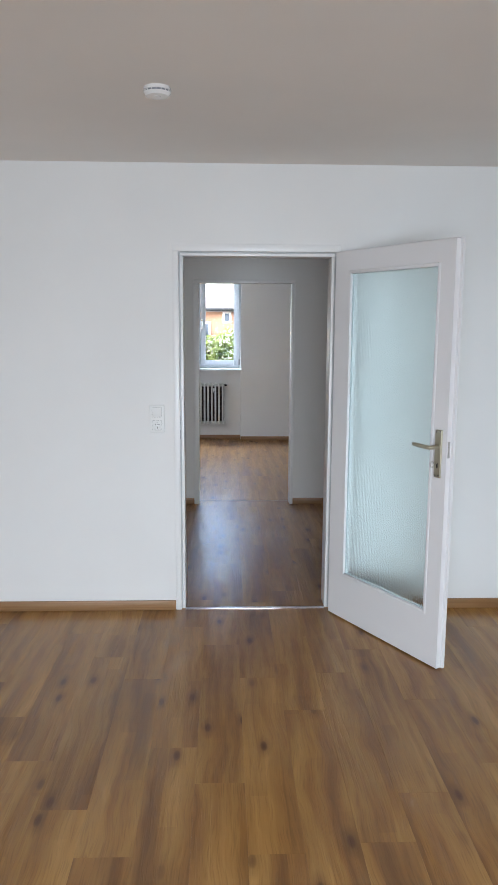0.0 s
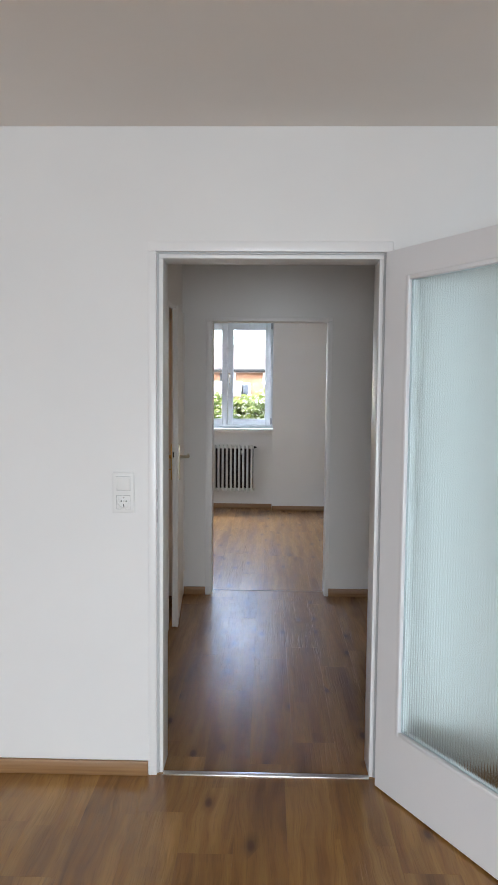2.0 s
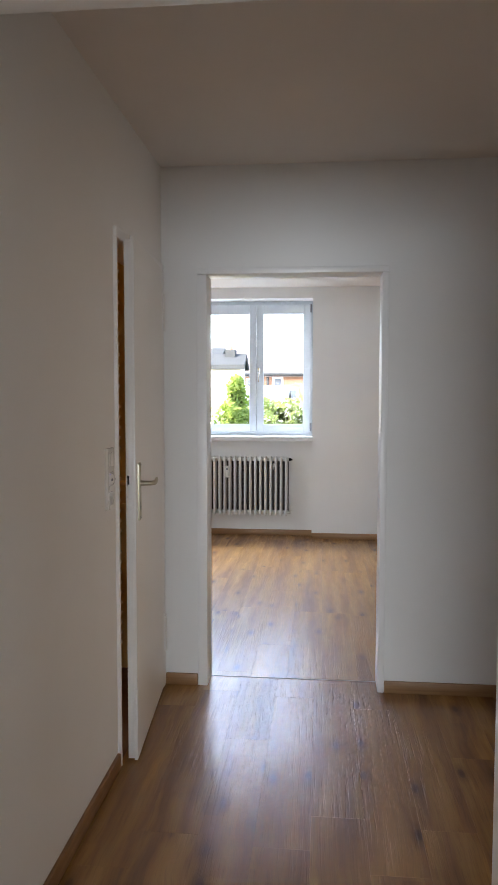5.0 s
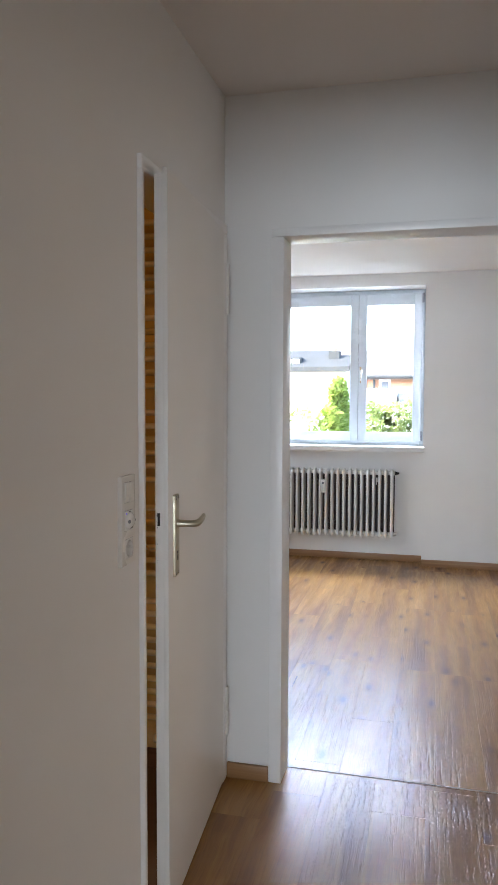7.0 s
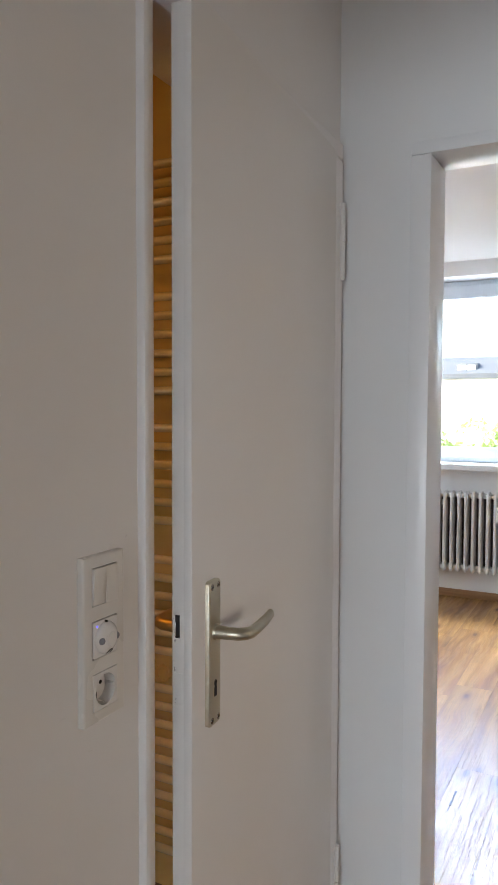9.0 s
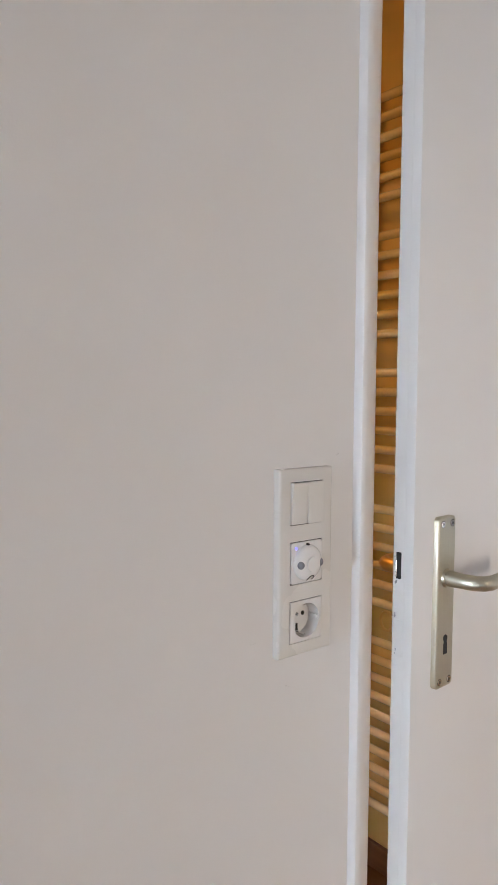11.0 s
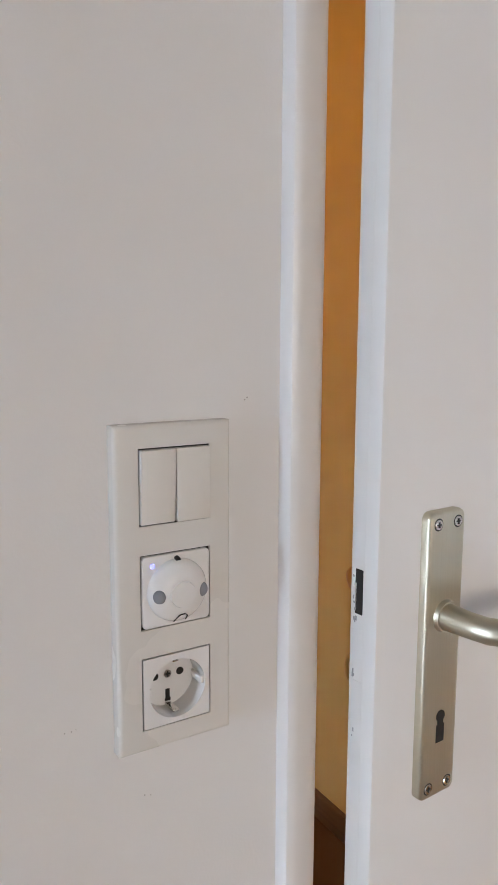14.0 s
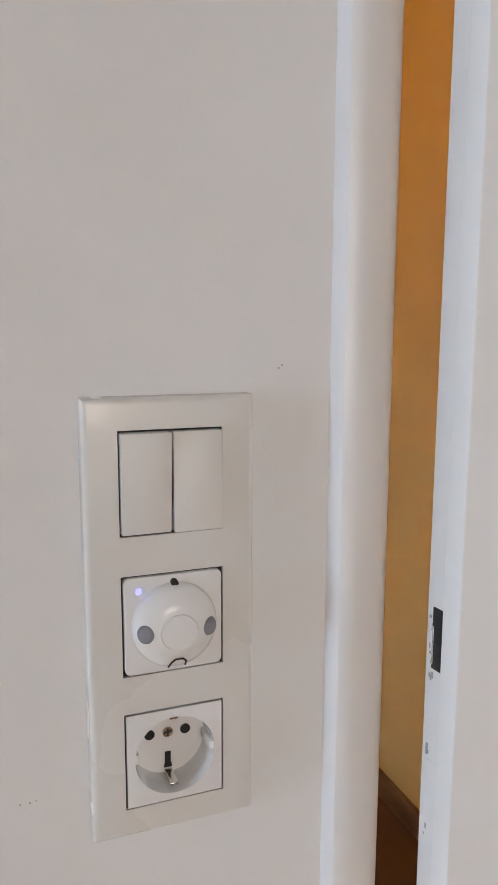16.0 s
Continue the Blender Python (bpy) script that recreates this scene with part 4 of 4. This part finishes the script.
def tree(name, x, y, seed, blobs, count, size, leaf, label, cat="tree"):
    t = empty(name, label, cat, "garden shrubs" if cat == "shrub" else "", at=Matrix.Translation((x, y, GZ)))
    top = max(b[2] for b in blobs)
    bm = tube(bmesh.new(), [(0, 0, 0), (0.03, 0.02, top * 0.35), (-0.03, 0, top * 0.7), (0, 0, top)], [(0.11, 0.11), (0.08, 0.08), (0.05, 0.05), (0.015, 0.015)], 9)
    rng = random.Random(seed + 9)
    for b in blobs:
        z = top * rng.uniform(0.3, 0.7)
        tube(bm, [(0, 0, z), ((b[0]) * 0.5, b[1] * 0.5, (z + b[2]) / 2), (b[0], b[1], b[2])], [(0.035, 0.035), (0.025, 0.025), (0.008, 0.008)], 6)
    part("trunk", bm, BARK, t)
    part("crown", crown(seed, blobs, count, size), leaf, t)
    return t


def clump(rng, w, d, z0, z1, n, r):
    return [(rng.uniform(-w, w), rng.uniform(-d, d), rng.uniform(z0, z1), r * rng.uniform(0.7, 1.3), r * rng.uniform(0.7, 1.3), r * rng.uniform(0.6, 1.1)) for _ in range(n)]


rng = random.Random(11)
cone = [((rng.uniform(-1, 1)) * 0.75 * (1 - k / 13), rng.uniform(-0.3, 0.3), 2.3 + 2.45 * k / 12, 0.42 * (1.15 - k / 15), 0.4, 0.3) for k in range(13)]
tree("tree", -1.32, 12.0, 3, cone, 9000, 0.055, LEAF1, "bright green pointed tree in the garden")
tree("shrub", -2.15, 11.0, 5, clump(rng, 0.75, 0.3, 3.4, 4.32, 16, 0.36), 8000, 0.055, LEAF2, "loose green shrub before a white wall", "shrub")
tree("shrub", -3.6, 11.2, 6, clump(rng, 0.75, 0.3, 3.3, 4.3, 16, 0.38), 8000, 0.055, LEAF2, "loose green shrub before a white wall", "shrub")
for k, x in enumerate((-0.95, 0.0, 1.0, 2.1)):
    tree("shrub", x, 14.0 + 0.2 * (k % 2), 20 + k, clump(rng, 0.65, 0.3, 2.9, 4.42, 22, 0.42), 15000, 0.065, LEAF2, "dense green shrub in the garden, bright gaps coloured as leaves", "shrub")


def gable(x0, x1, y0, y1, z0, z1, over=0.25):
    """Roof with its ridge along x."""
    bm = bmesh.new()
    ym = (y0 + y1) / 2
    p = [(y0 - over, z0 - 0.1), (ym, z1), (y1 + over, z0 - 0.1), (y1 + over, z0 - 0.25), (ym, z1 - 0.18), (y0 - over, z0 - 0.25)]
    a = [bm.verts.new((x0 - over, y, z)) for y, z in p]
    b = [bm.verts.new((x1 + over, y, z)) for y, z in p]
    n = len(p)
    for k in range(n):
        bm.faces.new((a[k], a[(k + 1) % n], b[(k + 1) % n], b[k]))
    bm.faces.new(a[::-1])
    bm.faces.new(b)
    bmesh.ops.recalc_face_normals(bm, faces=bm.faces)
    return bm


def house_window(parent, x0, x1, z0, z1, y):
    w = part("window", boxes(((x0, y - 0.05, z0), (x1, y + 0.02, z1)), bevel=0.01), RENDER, parent, "white framed window")
    part("pane", boxes(((x0 + 0.09, y - 0.06, z0 + 0.09), (x1 - 0.09, y - 0.045, z1 - 0.09))), WINDARK, w)
    return w


def rafters(name, x0, x1, y, z, parent, mat):
    part(name, cyl(bmesh.new(), (x0, y, z), (x1, y, z), 0.07, seg=8), mat, parent)


h1 = empty("brick_house", "orange brick house with pale tiled gable roof", "house", at=Matrix.Translation((0, 0, 0)))
part("wall", boxes(((-3.9, 30, GZ), (9, 37.5, 2.30))), BRICK, h1)
part("roof", gable(-3.9, 9, 30, 37.5, 2.42, 3.6), TILE_P, h1)
rafters("gutter", -4.1, 9.2, 29.72, 2.28, h1, SLATE)
part("downpipe", cyl(bmesh.new(), (-2.12, 29.9, GZ), (-2.12, 29.9, 2.25), 0.05, seg=8), SLATE, h1)
part("chimney", boxes(((-2.15, 33.4, 2.9), (-1.75, 33.9, 3.95)), ((-2.20, 33.35, 3.951), (-1.70, 33.95, 4.02))), CHIM, h1)
for x0, x1, z0, z1 in ((-3.05, -2.45, 1.65, 2.12), (-1.93, -1.46, 1.66, 2.18), (-0.25, 0.15, 1.66, 2.18), (-1.28, -0.80, 0.85, 1.72), (0.9, 1.4, 1.66, 2.18)):
    house_window(h1, x0, x1, z0, z1, 30)
part("porch_roof", gable(-3.4, -1.2, 26.8, 29.9, 1.40, 1.78, 0.1), material("pale_zinc", (0.36, 0.38, 0.40), 0.8), h1)
part("porch_wall", boxes(((-3.4, 26.8, GZ), (-1.2, 29.98, 1.2))), BRICK, h1)
h2 = empty("white_building", "large white rendered building with grey roof and dormer", "house")
part("wall", boxes(((-16, 22, GZ), (-2.38, 23.2, 2.36))), RENDER, h2)
part("roof", gable(-16, -2.38, 22, 23.2, 2.46, 2.74, 0.12), SLATE, h2)
dm = part("dormer", boxes(((-4.35, 22.1, 2.4), (-3.75, 22.6, 2.66)), bevel=0.02), SLATE, h2)
for x in (-4.30, -4.04):
    part("window", boxes(((x, 22.06, 2.47), (x + 0.22, 22.12, 2.60))), RENDER, dm)
part("chimney", boxes(((-2.95, 22.35, 2.4), (-2.62, 22.85, 2.86))), SLATE, h2)
part("chimney_pot", cyl(bmesh.new(), (-2.78, 22.6, 2.86), (-2.78, 22.6, 2.98), 0.07, 0.05, 10), BRICK, h2)
h3 = empty("distant_house", "pale distant house with bluish roof", "house")
part("wall", boxes(((-15, 52, GZ), (-7.6, 60, 3.6))), RENDER, h3)
part("roof", gable(-15, -7.6, 52, 60, 3.7, 5.1), SLATE, h3)

# ---- floors, plank by plank ----
PW, PL, GAP = 0.178, 1.135, 0.0002
plank_meshes = {}


def plank_mesh(w, l):
    key = (round(w, 3), round(l, 3))
    if key not in plank_meshes:
        bm = bmesh.new()
        c, h = 0.0002, 0.006
        w2, l2 = key[0] / 2 - GAP / 2, key[1] / 2 - GAP / 2
        lo = [bm.verts.new((x, y, -h)) for x, y in ((-w2, -l2), (w2, -l2), (w2, l2), (-w2, l2))]
        mid = [bm.verts.new((x, y, -c)) for x, y in ((-w2, -l2), (w2, -l2), (w2, l2), (-w2, l2))]
        top = [bm.verts.new((x, y, 0)) for x, y in ((-w2 + c, -l2 + c), (w2 - c, -l2 + c), (w2 - c, l2 - c), (-w2 + c, l2 - c))]
        for a, b in ((lo, mid), (mid, top)):
            for k in range(4):
                bm.faces.new((a[k], a[(k + 1) % 4], b[(k + 1) % 4], b[k]))
        bm.faces.new(top)
        me = bpy.data.meshes.new("plank")
        bm.to_mesh(me)
        bm.free()
        me.materials.append(OAK)
        plank_meshes[key] = me
    return plank_meshes[key]


def plank_floor(name, x0, x1, y0, y1, edge, phases, seed, label):
    """Planks along y; edge: x of one long joint; phases: y of an end joint for columns counted from it."""
    fl = structure(name, boxes(((x0, y0, -0.12), (x1, y1, -0.0045))), SUB, label, "floor")
    rg = random.Random(seed)
    k0 = math.floor((x0 - edge) / PW)
    for k in range(k0, math.ceil((x1 - edge) / PW)):
        a, b = max(x0, edge + k * PW), min(x1, edge + (k + 1) * PW)
        free = rg.uniform(0, PL)
        if b - a < 0.004:
            continue
        ph = phases.get(k, free)
        j = y0 - ((y0 - ph) % PL)
        while j < y1:
            c, d = max(y0, j), min(y1, j + PL)
            j += PL
            if d - c < 0.01:
                continue
            p_ = new("plank", plank_mesh(b - a, d - c))
            p_.parent = fl
            p_.matrix_basis = Matrix.Translation(((a + b) / 2, (c + d) / 2, 0))
    return fl


structure("floor_bathroom", boxes(((-2.88, Y2, -0.12), (WB, 2.475, 0.0)), ((WB, 1.70, -0.12), (WX - 0.0005, 2.42, -0.0005))), BATHFLOOR, "dark brown bathroom floor", "floor")
plank_floor("floor_living", XL, XR, YB + 0.14, 0.004, -0.10, {0: -0.826, -1: -0.47, -2: -1.381, -3: -0.826, -5: -1.455, -6: -1.14, 1: -1.115, 2: -1.919, 4: -1.04}, 3, "oak-coloured plank floor of the living room")
plank_floor("floor_hall", WX, 1.6, 0.006, 2.594, -0.06, {}, 8, "oak-coloured plank floor of the hall")
plank_floor("floor_bedroom", -2.28, 1.75, 2.5955, NICHE, -0.02, {}, 15, "oak-coloured plank floor of the bedroom")

# dark split in a bedroom plank
bm = bmesh.new()
for a, w in ((-0.5, 0.0012), (-0.2, 0.0032), (0.1, 0.0022), (0.35, 0.0034)):
    box(bm, (a * 0.13, -w, -0.001), ((a + 0.28) * 0.13, w, 0.0006))
structure("floor_split", bm, material("split_wood", (0.06, 0.035, 0.02), 0.8), "short dark split in an oak-coloured plank", "mark").matrix_basis = Matrix.Translation((-0.519, 3.413, 0)) @ Matrix.Rotation(radians(90.1), 4, 'Z')
